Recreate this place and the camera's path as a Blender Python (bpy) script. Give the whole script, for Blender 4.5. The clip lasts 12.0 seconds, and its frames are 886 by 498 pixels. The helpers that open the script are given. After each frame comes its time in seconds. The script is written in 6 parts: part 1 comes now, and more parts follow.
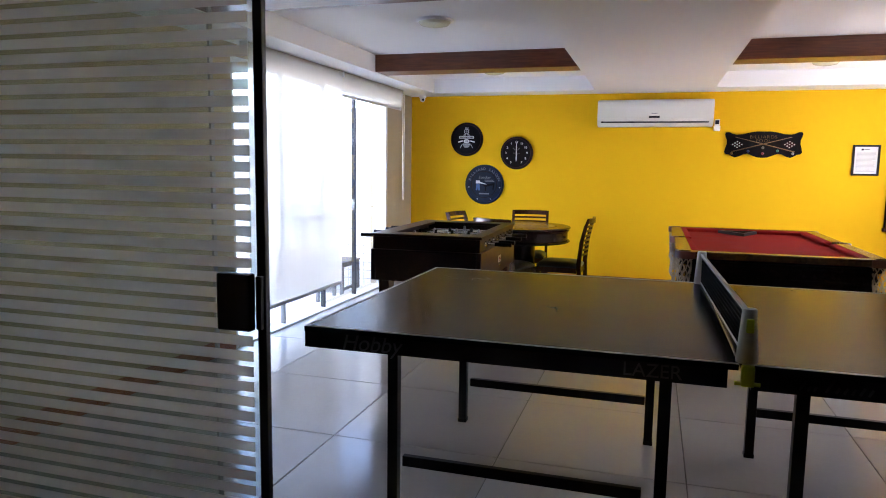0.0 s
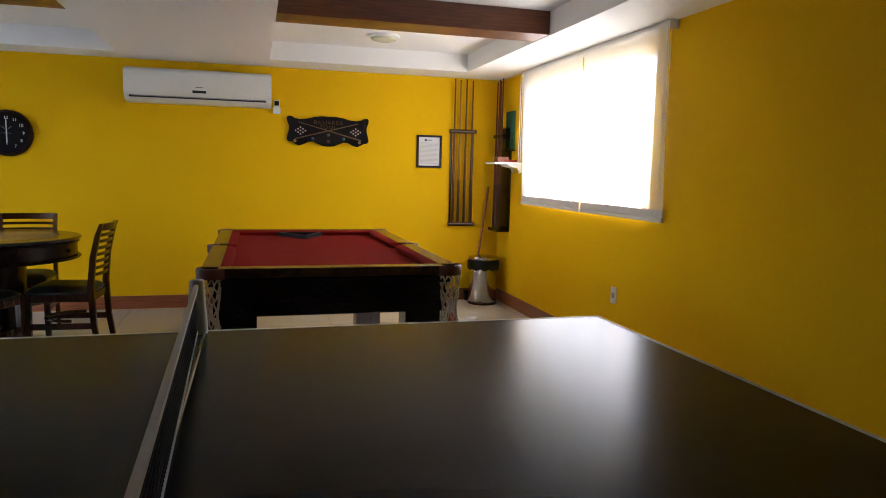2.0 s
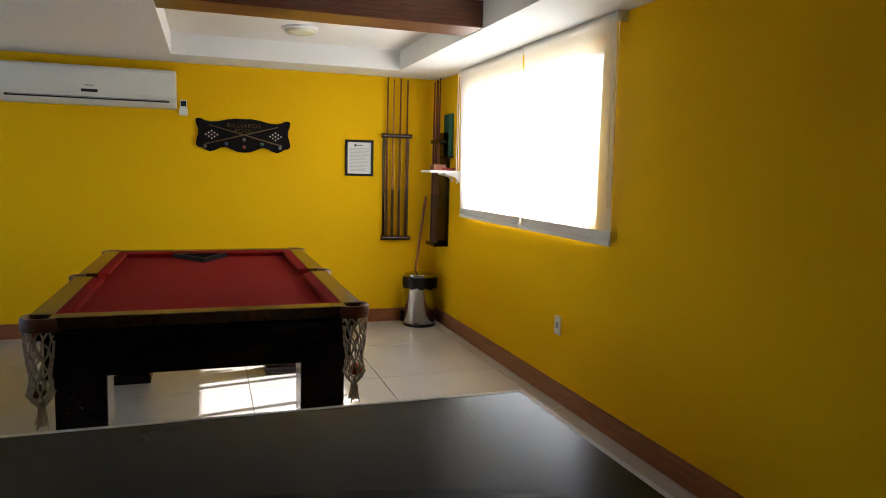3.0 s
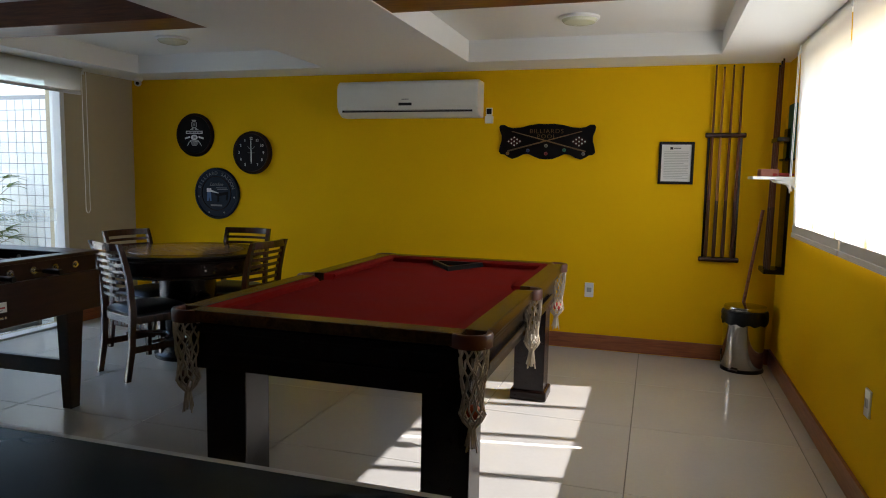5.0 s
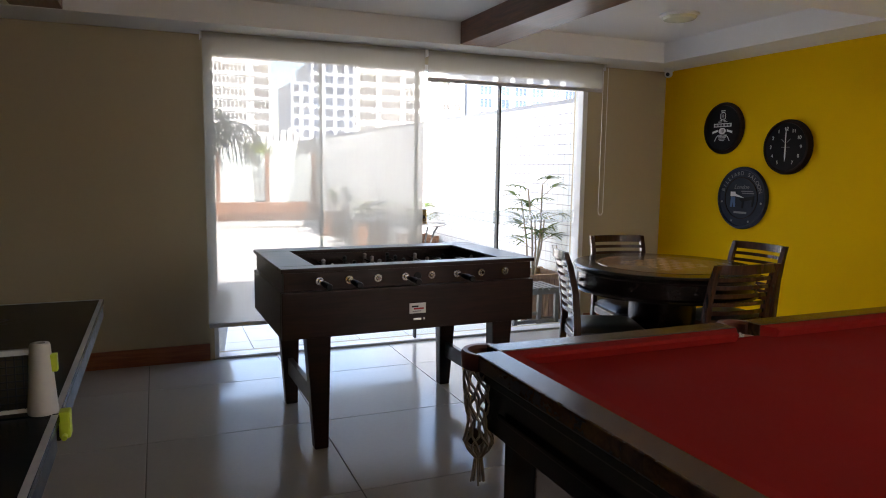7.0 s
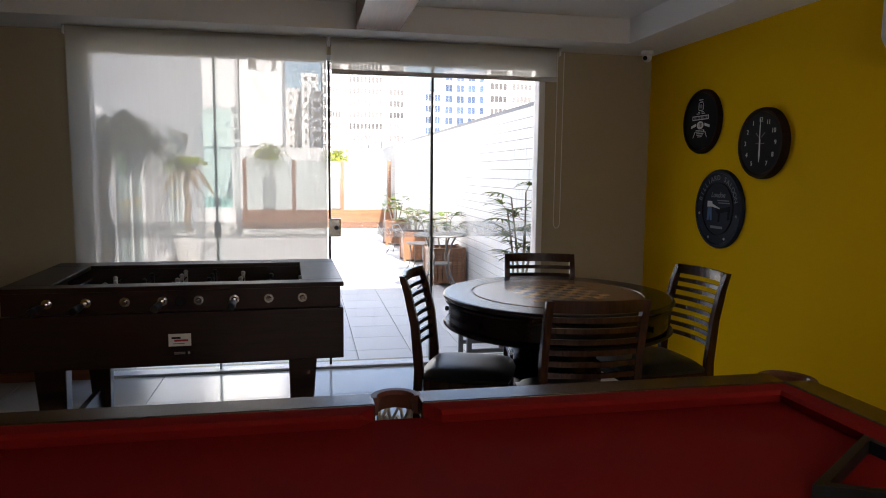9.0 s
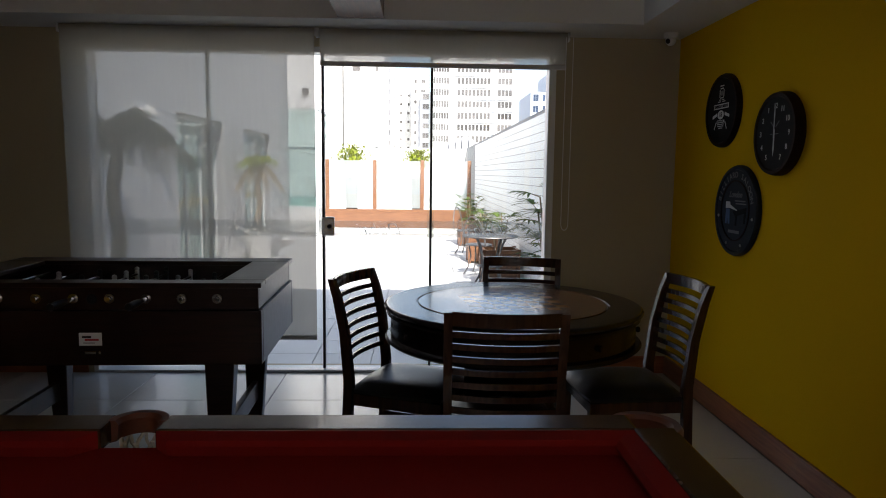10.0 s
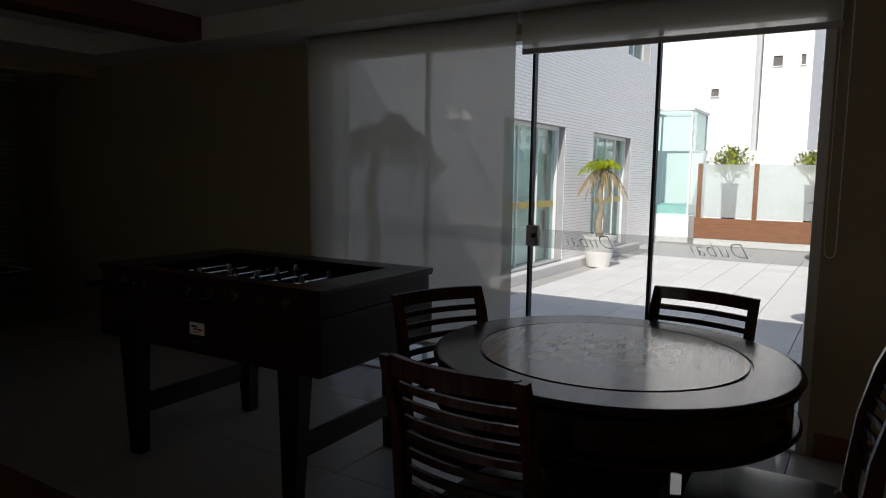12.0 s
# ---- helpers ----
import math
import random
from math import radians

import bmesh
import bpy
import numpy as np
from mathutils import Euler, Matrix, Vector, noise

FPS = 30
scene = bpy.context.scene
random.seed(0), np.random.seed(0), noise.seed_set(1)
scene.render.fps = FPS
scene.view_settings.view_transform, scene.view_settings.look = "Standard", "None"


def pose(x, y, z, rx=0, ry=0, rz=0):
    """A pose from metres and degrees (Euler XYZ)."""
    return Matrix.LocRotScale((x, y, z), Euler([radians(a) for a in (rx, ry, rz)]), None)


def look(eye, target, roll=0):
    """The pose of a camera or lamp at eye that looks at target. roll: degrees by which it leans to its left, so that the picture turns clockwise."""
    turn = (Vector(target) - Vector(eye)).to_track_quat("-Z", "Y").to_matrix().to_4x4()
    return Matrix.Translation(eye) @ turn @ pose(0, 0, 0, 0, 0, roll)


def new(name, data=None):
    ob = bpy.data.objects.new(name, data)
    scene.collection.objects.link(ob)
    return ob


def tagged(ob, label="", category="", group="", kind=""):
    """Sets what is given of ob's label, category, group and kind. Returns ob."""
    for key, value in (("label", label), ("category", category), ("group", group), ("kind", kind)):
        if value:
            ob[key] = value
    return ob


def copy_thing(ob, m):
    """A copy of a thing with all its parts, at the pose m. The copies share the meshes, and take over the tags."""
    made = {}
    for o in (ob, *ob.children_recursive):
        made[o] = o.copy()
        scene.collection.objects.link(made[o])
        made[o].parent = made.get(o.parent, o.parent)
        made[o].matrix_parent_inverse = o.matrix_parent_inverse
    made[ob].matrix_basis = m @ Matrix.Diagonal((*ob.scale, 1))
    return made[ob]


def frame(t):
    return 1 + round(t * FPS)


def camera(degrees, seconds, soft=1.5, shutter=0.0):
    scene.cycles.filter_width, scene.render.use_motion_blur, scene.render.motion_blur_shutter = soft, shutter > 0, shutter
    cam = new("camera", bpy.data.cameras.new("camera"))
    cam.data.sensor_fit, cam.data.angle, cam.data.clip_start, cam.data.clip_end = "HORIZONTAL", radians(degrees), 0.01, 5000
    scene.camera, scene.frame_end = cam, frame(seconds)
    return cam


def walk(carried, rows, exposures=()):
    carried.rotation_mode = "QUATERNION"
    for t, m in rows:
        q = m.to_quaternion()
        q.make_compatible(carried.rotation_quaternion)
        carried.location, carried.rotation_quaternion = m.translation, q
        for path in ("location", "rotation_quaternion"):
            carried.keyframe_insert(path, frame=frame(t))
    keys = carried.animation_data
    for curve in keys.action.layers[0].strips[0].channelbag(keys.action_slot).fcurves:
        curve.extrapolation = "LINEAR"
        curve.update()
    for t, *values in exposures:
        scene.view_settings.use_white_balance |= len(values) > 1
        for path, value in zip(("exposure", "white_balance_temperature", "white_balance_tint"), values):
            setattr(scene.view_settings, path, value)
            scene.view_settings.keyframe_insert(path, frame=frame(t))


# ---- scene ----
cam = camera(65.78, 12.0, soft=1.0)
PATH = [
    (0, (0.917, 0.81, 1.32), (0.339, 2.71, 1.082), 0.8),
    (0.5, (1.121, 1.189, 1.252), (0.809, 3.153, 1.030), 1.1),
    (1, (1.208, 1.541, 1.233), (1.159, 3.527, 1.004), 1.2),
    (1.5, (1.227, 1.933, 1.257), (1.526, 3.897, 1.029), 1.4),
    (2, (1.332, 2.28, 1.258), (1.862, 4.195, 1.033), 1.3),
    (2.5, (1.473, 2.592, 1.314), (2.132, 4.466, 1.086), 1.4),
    (2.7, (1.52, 2.716, 1.327), (2.192, 4.586, 1.1), 1.4),
    (3.15, (1.82, 2.825, 1.345), (2.43, 4.71, 1.125), 1.3),
    (3.6, (2.19, 2.855, 1.345), (2.60, 4.805, 1.135), 1.1),
    (4.05, (2.535, 2.885, 1.33), (2.70, 4.865, 1.12), 1.0),
    (4.3, (2.56, 3.08, 1.322), (2.56, 5.07, 1.116), 0.9),
    (4.5, (2.563, 3.235, 1.343), (2.43, 5.22, 1.132), 1.0),
    (5, (2.824, 3.348, 1.315), (2.236, 5.248, 1.104), 1.1),
    (5.5, (2.918, 3.585, 1.301), (1.863, 5.27, 1.08), 1.1),
    (6, (2.948, 3.904, 1.314), (1.536, 5.303, 1.088), 1.1),
    (6.5, (2.966, 4.274, 1.313), (1.281, 5.329, 1.089), 1.0),
    (6.7, (2.942, 4.433, 1.328), (1.183, 5.357, 1.094), 0.9),
    (8.3, (2.721, 5.727, 1.285), (0.782, 6.168, 1.071), 0.7),
    (8.5, (2.727, 5.921, 1.333), (0.783, 6.331, 1.11), 0.6),
    (9, (2.661, 6.308, 1.315), (0.711, 6.696, 1.095), 0.6),
    (9.5, (2.556, 6.681, 1.276), (0.585, 6.941, 1.06), 0.7),
    (10, (2.464, 7.058, 1.295), (0.478, 7.132, 1.075), 0.7),
    (10.5, (2.388, 7.433, 1.297), (0.411, 7.225, 1.081), 0.6),
    (11, (2.184, 7.712, 1.289), (0.256, 7.225, 1.071), 0.8),
    (11.5, (1.938, 7.945, 1.29), (0.087, 7.219, 1.071), 0.8),
    (12, (1.639, 8.096, 1.289), (-0.049, 7.047, 1.07), 0.9),
]
EXPOSURES = [(0.0, 4.3, 6000, 30), (0.5, 4.1, 6100, 30), (1.5, 3.5, 6500, 26), (2.7, 3.35, 6450, 16), (4.3, 2.6, 6350, 14), (4.9, 2.5, 6350, 14), (5.6, 3.0, 6500, 20), (6.7, 2.9, 7000, 24), (8.3, 2.25, 7150, 28), (9.5, 1.55, 6950, 24), (10.0, 1.05, 6850, 22), (10.5, 0.55, 6700, 19), (11.3, 0.0, 6750, 21), (12.0, -0.1, 6900, 22)]
walk(cam, [(t, look(eye, target, roll)) for t, eye, target, roll in PATH], EXPOSURES)

# ---- world and sun ----
SUN_WAY = Vector((-1.0, -0.18, -0.93)).normalized()
world = bpy.data.worlds.new("sky")
scene.world = world
world.use_nodes = True
wn = world.node_tree
sky = wn.nodes.new("ShaderNodeTexSky")
sky.sky_type, sky.sun_disc = "NISHITA", False
sky.sun_elevation = math.asin(-SUN_WAY.z)
sky.sun_rotation = math.atan2(-SUN_WAY.x, -SUN_WAY.y)
wn.links.new(sky.outputs[0], wn.nodes["Background"].inputs[0])
wn.nodes["Background"].inputs[1].default_value = 0.15
sun = new("sun", bpy.data.lights.new("sun", "SUN"))
sun.data.energy, sun.data.angle, sun.data.color = 5.0, radians(0.53), (1.0, 0.97, 0.93)
sun.matrix_world = look((30, 8, 28), Vector((30, 8, 28)) + SUN_WAY)


# ---- materials ----
def mat(name, color, rough=0.5, metal=0.0, vary=0.12, scale=6.0, fine=90.0, bump=0.05, stretch=(1, 1, 1), spec=0.5, coat=0.0, rvary=0.12, random_piece=0.0):
    """A surface with variation at two scales in colour, gloss and relief."""
    m = bpy.data.materials.new(name)
    m.use_nodes = True
    nt = m.node_tree
    n, l = nt.nodes, nt.links
    b = n["Principled BSDF"]
    tc, mp = n.new("ShaderNodeTexCoord"), n.new("ShaderNodeMapping")
    mp.inputs["Scale"].default_value = stretch
    l.new(tc.outputs["Object"], mp.inputs["Vector"])
    big, small = n.new("ShaderNodeTexNoise"), n.new("ShaderNodeTexNoise")
    for t, s, d in ((big, scale, 3), (small, fine, 2)):
        t.inputs["Scale"].default_value, t.inputs["Detail"].default_value = s, d
        l.new(mp.outputs[0], t.inputs["Vector"])
    add = n.new("ShaderNodeMath")
    add.operation = "MULTIPLY_ADD"
    add.inputs[1].default_value = 0.65
    l.new(big.outputs["Fac"], add.inputs[0])
    half = n.new("ShaderNodeMath")
    half.operation = "MULTIPLY"
    half.inputs[1].default_value = 0.35
    l.new(small.outputs["Fac"], half.inputs[0])
    l.new(half.outputs[0], add.inputs[2])
    ramp = n.new("ShaderNodeMapRange")
    ramp.inputs["From Min"].default_value, ramp.inputs["From Max"].default_value = 0.3, 0.7
    ramp.inputs["To Min"].default_value, ramp.inputs["To Max"].default_value = 1 - vary, 1 + vary
    l.new(add.outputs[0], ramp.inputs["Value"])
    hsv = n.new("ShaderNodeHueSaturation")
    hsv.inputs["Color"].default_value = (*color, 1)
    if random_piece:
        oi, rm, mul = n.new("ShaderNodeObjectInfo"), n.new("ShaderNodeMapRange"), n.new("ShaderNodeMath")
        rm.inputs["To Min"].default_value, rm.inputs["To Max"].default_value = 1 - random_piece, 1 + random_piece
        mul.operation = "MULTIPLY"
        l.new(oi.outputs["Random"], rm.inputs["Value"])
        l.new(rm.outputs[0], mul.inputs[0])
        l.new(ramp.outputs[0], mul.inputs[1])
        l.new(mul.outputs[0], hsv.inputs["Value"])
    else:
        l.new(ramp.outputs[0], hsv.inputs["Value"])
    l.new(hsv.outputs[0], b.inputs["Base Color"])
    rr = n.new("ShaderNodeMapRange")
    rr.inputs["From Min"].default_value, rr.inputs["From Max"].default_value = 0.3, 0.7
    rr.inputs["To Min"].default_value, rr.inputs["To Max"].default_value = max(0.02, rough * (1 - rvary)), min(1, rough * (1 + rvary))
    l.new(big.outputs["Fac"], rr.inputs["Value"])
    l.new(rr.outputs[0], b.inputs["Roughness"])
    b.inputs["Metallic"].default_value = metal
    b.inputs["Specular IOR Level"].default_value = spec
    b.inputs["Coat Weight"].default_value = coat
    if bump:
        bp = n.new("ShaderNodeBump")
        bp.inputs["Strength"].default_value, bp.inputs["Distance"].default_value = bump, 0.004
        l.new(add.outputs[0], bp.inputs["Height"])
        l.new(bp.outputs[0], b.inputs["Normal"])
    return m


def wood(name, dark, light, rough=0.35, along=(1, 12, 12), scale=3.0, coat=0.2, spec=0.5):
    """Stained timber with grain drawn out along one axis."""
    m = mat(name, dark, rough, 0, 0.1, scale, 60, 0.004, along, spec, coat, 0.05)
    nt = m.node_tree
    n, l = nt.nodes, nt.links
    wave, mix = n.new("ShaderNodeTexNoise"), n.new("ShaderNodeMix")
    wave.inputs["Scale"].default_value, wave.inputs["Detail"].default_value, wave.inputs["Distortion"].default_value = scale * 1.7, 5, 0.8
    l.new(n["Mapping"].outputs[0], wave.inputs["Vector"])
    mix.data_type = "RGBA"
    mr = n.new("ShaderNodeMapRange")
    mr.inputs["From Min"].default_value, mr.inputs["From Max"].default_value = 0.35, 0.7
    l.new(wave.outputs["Fac"], mr.inputs["Value"])
    l.new(mr.outputs[0], mix.inputs[0])
    mix.inputs[6].default_value, mix.inputs[7].default_value = (*dark, 1), (*light, 1)
    l.new(mix.outputs[2], n["Hue/Saturation/Value"].inputs["Color"])
    return m


def glass(name, tint=(0.93, 0.97, 0.96), gloss=0.9, frost=0.0, rough=0.0, through_share=0.5, milk=(0.85, 0.88, 0.87)):
    """A thin clear pane; frost mixes in a milky film that passes through_share of its light."""
    m = bpy.data.materials.new(name)
    m.use_nodes = True
    n, l = m.node_tree.nodes, m.node_tree.links
    n.remove(n["Principled BSDF"])
    tr, gl, lw, mx = (n.new("ShaderNode" + k) for k in ("BsdfTransparent", "BsdfGlossy", "LayerWeight", "MixShader"))
    pw, fr = n.new("ShaderNodeMath"), n.new("ShaderNodeMath")
    lw.inputs[0].default_value = 0.5
    pw.operation, fr.operation = "POWER", "MULTIPLY_ADD"
    pw.inputs[1].default_value, fr.inputs[1].default_value, fr.inputs[2].default_value = 5.0, 0.9, 0.035
    l.new(lw.outputs["Facing"], pw.inputs[0])
    l.new(pw.outputs[0], fr.inputs[0])
    tr.inputs[0].default_value = (*tint, 1)
    gl.inputs["Roughness"].default_value = rough
    gl.inputs[0].default_value = (gloss, gloss, gloss, 1)
    l.new(fr.outputs[0], mx.inputs[0])
    base = tr
    if frost:
        df, tl, m1, m2 = n.new("ShaderNodeBsdfDiffuse"), n.new("ShaderNodeBsdfTranslucent"), n.new("ShaderNodeMixShader"), n.new("ShaderNodeMixShader")
        for q in (df, tl):
            q.inputs[0].default_value = (*milk, 1)
        m1.inputs[0].default_value, m2.inputs[0].default_value = through_share, frost
        l.new(df.outputs[0], m1.inputs[1])
        l.new(tl.outputs[0], m1.inputs[2])
        l.new(tr.outputs[0], m2.inputs[1])
        l.new(m1.outputs[0], m2.inputs[2])
        base = m2
    l.new(base.outputs[0], mx.inputs[1])
    l.new(gl.outputs[0], mx.inputs[2])
    l.new(mx.outputs[0], n["Material Output"].inputs[0])
    return m


def screen_cloth(name, color, opening):
    """Woven sunscreen cloth: part open weave, part lit threads."""
    m = bpy.data.materials.new(name)
    m.use_nodes = True
    n, l = m.node_tree.nodes, m.node_tree.links
    n.remove(n["Principled BSDF"])
    tr, df, tl, m1, m2 = (n.new("ShaderNode" + k) for k in ("BsdfTransparent", "BsdfDiffuse", "BsdfTranslucent", "MixShader", "MixShader"))
    tc, ns, mr = n.new("ShaderNodeTexCoord"), n.new("ShaderNodeTexNoise"), n.new("ShaderNodeMapRange")
    mp = n.new("ShaderNodeMapping")
    mp.inputs["Scale"].default_value = (1, 9, 1)
    ns.inputs["Scale"].default_value = 5
    l.new(tc.outputs["Object"], mp.inputs[0])
    l.new(mp.outputs[0], ns.inputs["Vector"])
    l.new(ns.outputs["Fac"], mr.inputs["Value"])
    mr.inputs["To Min"].default_value, mr.inputs["To Max"].default_value = (1 - opening) * 0.97, min(1, (1 - opening) * 1.03)
    df.inputs[0].default_value = tl.inputs[0].default_value = (*color, 1)
    m1.inputs[0].default_value = 0.5
    l.new(df.outputs[0], m1.inputs[1])
    l.new(tl.outputs[0], m1.inputs[2])
    l.new(mr.outputs[0], m2.inputs[0])
    l.new(tr.outputs[0], m2.inputs[1])
    l.new(m1.outputs[0], m2.inputs[2])
    l.new(m2.outputs[0], n["Material Output"].inputs[0])
    return m


M = {}
M["yellow"] = mat("yellow_paint", (0.82, 0.474, 0.004), 0.75, vary=0.03, scale=1.5, fine=160, bump=0.12, spec=0.04)
M["tan"] = mat("tan_paint", (0.45, 0.375, 0.245), 0.6, vary=0.03, scale=1.5, fine=160, bump=0.1, spec=0.3)
M["white"] = mat("white_paint", (0.80, 0.79, 0.76), 0.6, vary=0.02, scale=1.2, fine=140, bump=0.06, spec=0.3)
M["porcelain"] = mat("porcelain_tile", (0.51, 0.49, 0.455), 0.16, vary=0.035, scale=2.2, fine=45, bump=0.01, rvary=0.25, random_piece=0.025)
M["grout"] = mat("grout", (0.18, 0.165, 0.15), 0.9)
M["skirting"] = wood("skirting_wood", (0.23, 0.065, 0.025), (0.36, 0.12, 0.045), 0.35, (1, 1, 14))
M["beam"] = wood("beam_wood", (0.10, 0.030, 0.013), (0.20, 0.065, 0.026), 0.4, (1, 14, 14))
M["walnut"] = wood("dark_stained_wood", (0.008, 0.0035, 0.003), (0.016, 0.0065, 0.005), 0.26, (10, 1, 10), coat=0.0, spec=0.3)
M["chairwood"] = wood("chair_wood", (0.030, 0.011, 0.006), (0.065, 0.024, 0.012), 0.25, (10, 10, 1), coat=0.1, spec=0.4)
M["foos"] = wood("football_table_wood", (0.015, 0.0055, 0.004), (0.034, 0.0115, 0.008), 0.30, (10, 1, 10), coat=0.0, spec=0.35)
M["rail"] = wood("rail_wood", (0.040, 0.018, 0.007), (0.085, 0.038, 0.013), 0.24, (8, 1, 8), coat=0.05, spec=0.4)
M["cloth"] = mat("red_baize", (0.215, 0.012, 0.009), 0.95, vary=0.08, scale=5, fine=400, bump=0.2, spec=0.05)
M["leather"] = mat("black_leather", (0.011, 0.012, 0.014), 0.38, vary=0.2, scale=8, fine=220, bump=0.25)
M["brownleather"] = mat("brown_leather", (0.11, 0.030, 0.014), 0.42, vary=0.2, scale=9, fine=160, bump=0.2)
M["cord"] = mat("cotton_cord", (0.52, 0.44, 0.33), 0.9, vary=0.2, scale=30, fine=300, bump=0.3)
M["slate"] = mat("table_top_paint", (0.009, 0.0145, 0.0165), 0.25, vary=0.02, scale=3, fine=40, bump=0.004, stretch=(1.5, 40, 1), rvary=0.0, spec=0.065)
def scratch(m, base_rough):
    """Sparse crooked scratches that dull the gloss and catch the light."""
    n, l = m.node_tree.nodes, m.node_tree.links
    b = n["Principled BSDF"]
    tc, warp, vor, thin, where, both = (n.new("ShaderNode" + k) for k in ("TexCoord", "TexNoise", "TexVoronoi", "MapRange", "MapRange", "Math"))
    spots, mix, rough = n.new("ShaderNodeTexNoise"), n.new("ShaderNodeMix"), n.new("ShaderNodeMath")
    warp.inputs["Scale"].default_value, spots.inputs["Scale"].default_value = 3.0, 1.7
    mix.data_type = "VECTOR"
    mix.inputs[0].default_value = 0.35
    l.new(tc.outputs["Object"], warp.inputs["Vector"])
    l.new(tc.outputs["Object"], spots.inputs["Vector"])
    l.new(tc.outputs["Object"], mix.inputs[4])
    l.new(warp.outputs["Color"], mix.inputs[5])
    vor.feature = "DISTANCE_TO_EDGE"
    vor.inputs["Scale"].default_value = 7.0
    l.new(mix.outputs[1], vor.inputs["Vector"])
    thin.inputs["From Min"].default_value, thin.inputs["From Max"].default_value = 0.0, 0.010
    thin.inputs["To Min"].default_value, thin.inputs["To Max"].default_value = 1.0, 0.0
    l.new(vor.outputs["Distance"], thin.inputs["Value"])
    where.inputs["From Min"].default_value, where.inputs["From Max"].default_value = 0.60, 0.74
    l.new(spots.outputs["Fac"], where.inputs["Value"])
    both.operation = "MULTIPLY"
    l.new(thin.outputs[0], both.inputs[0])
    l.new(where.outputs[0], both.inputs[1])
    rough.operation = "MULTIPLY_ADD"
    rough.inputs[1].default_value, rough.inputs[2].default_value = 0.22, base_rough
    l.new(both.outputs[0], rough.inputs[0])
    l.new(rough.outputs[0], b.inputs["Roughness"])
    bp = n.new("ShaderNodeBump")
    bp.invert = True
    bp.inputs["Strength"].default_value, bp.inputs["Distance"].default_value = 0.15, 0.001
    l.new(both.outputs[0], bp.inputs["Height"])
    l.new(n["Bump"].outputs[0], bp.inputs["Normal"])
    l.new(bp.outputs[0], b.inputs["Normal"])


scratch(M["slate"], 0.23)
M["edge"] = mat("white_edge_line", (0.55, 0.56, 0.55), 0.5)
M["blackpaint"] = mat("black_satin_paint", (0.010, 0.010, 0.011), 0.38, vary=0.2, scale=12, bump=0.05, spec=0.25)
M["blacktrim"] = mat("black_plastic", (0.008, 0.008, 0.009), 0.45, vary=0.15, spec=0.2)
M["grey_print"] = mat("grey_print", (0.14, 0.14, 0.145), 0.5)
M["dim_print"] = mat("dim_print", (0.075, 0.075, 0.078), 0.5)
M["faint_print"] = mat("faint_print", (0.040, 0.040, 0.042), 0.5)
M["greypl"] = mat("grey_plastic", (0.36, 0.36, 0.35), 0.45, vary=0.06)
M["lime"] = mat("lime_plastic", (0.50, 0.62, 0.03), 0.4, vary=0.06)
M["net"] = mat("black_net", (0.012, 0.012, 0.014), 0.8)
M["steel"] = mat("brushed_steel", (0.62, 0.61, 0.60), 0.22, 1.0, vary=0.06, stretch=(1, 1, 14), bump=0.02)
M["chrome"] = mat("chrome", (0.7, 0.7, 0.7), 0.12, 1.0, vary=0.04)
M["alu"] = mat("white_aluminium", (0.74, 0.74, 0.73), 0.35, vary=0.04)
M["darkalu"] = mat("dark_seal", (0.018, 0.019, 0.02), 0.45)
M["whitepl"] = mat("white_plastic", (0.78, 0.78, 0.76), 0.35, vary=0.03, bump=0.01)
M["agedpl"] = mat("aged_white_plastic", (0.70, 0.685, 0.62), 0.4, vary=0.03, bump=0.01)
M["darkpl"] = mat("dark_plastic", (0.012, 0.012, 0.013), 0.35, spec=0.3)
M["glass"] = glass("clear_glass")
M["greenglass"] = glass("green_glass", (0.84, 0.95, 0.93))
M["frost"] = glass("frosted_glass", (0.9, 0.95, 0.94), 0.6, 0.34, 0.3)
M["paleglass"] = glass("pale_green_glass", (0.82, 0.94, 0.92))
M["film"] = glass("frosted_film", (0.96, 0.97, 0.96), 0.6, 0.17, 0.3)
M["screen"] = screen_cloth("west_sunscreen_cloth", (0.50, 0.46, 0.38), 0.16)
M["screen_e"] = screen_cloth("east_sunscreen_cloth", (0.80, 0.80, 0.78), 0.24)
M["stripefilm"] = glass("stripe_film", (0.95, 0.95, 0.94), 0.25, 0.80, 0.4, 0.8, (0.90, 0.88, 0.86))
# milky white in place of clear cut letters that show the bright terrace
M["cutoutpale"] = glass("pale_cutout_letters", (0.97, 0.97, 0.96), 0.3, 0.6, 0.3, 0.9, (0.92, 0.92, 0.91))
M["hem"] = mat("hem_bar", (0.62, 0.61, 0.59), 0.5, vary=0.04)


# ---- mesh helpers ----
def box(bm, x0, x1, y0, y1, z0, z1, bevel=0.0):
    vs = [bm.verts.new((x, y, z)) for x in (x0, x1) for y in (y0, y1) for z in (z0, z1)]
    fs = [bm.faces.new([vs[i] for i in q]) for q in ((0, 1, 3, 2), (4, 6, 7, 5), (0, 4, 5, 1), (2, 3, 7, 6), (0, 2, 6, 4), (1, 5, 7, 3))]
    if bevel:
        es = list({e for f in fs for e in f.edges})
        bmesh.ops.bevel(bm, geom=es, offset=bevel, segments=2, affect="EDGES", profile=0.6)
    return bm


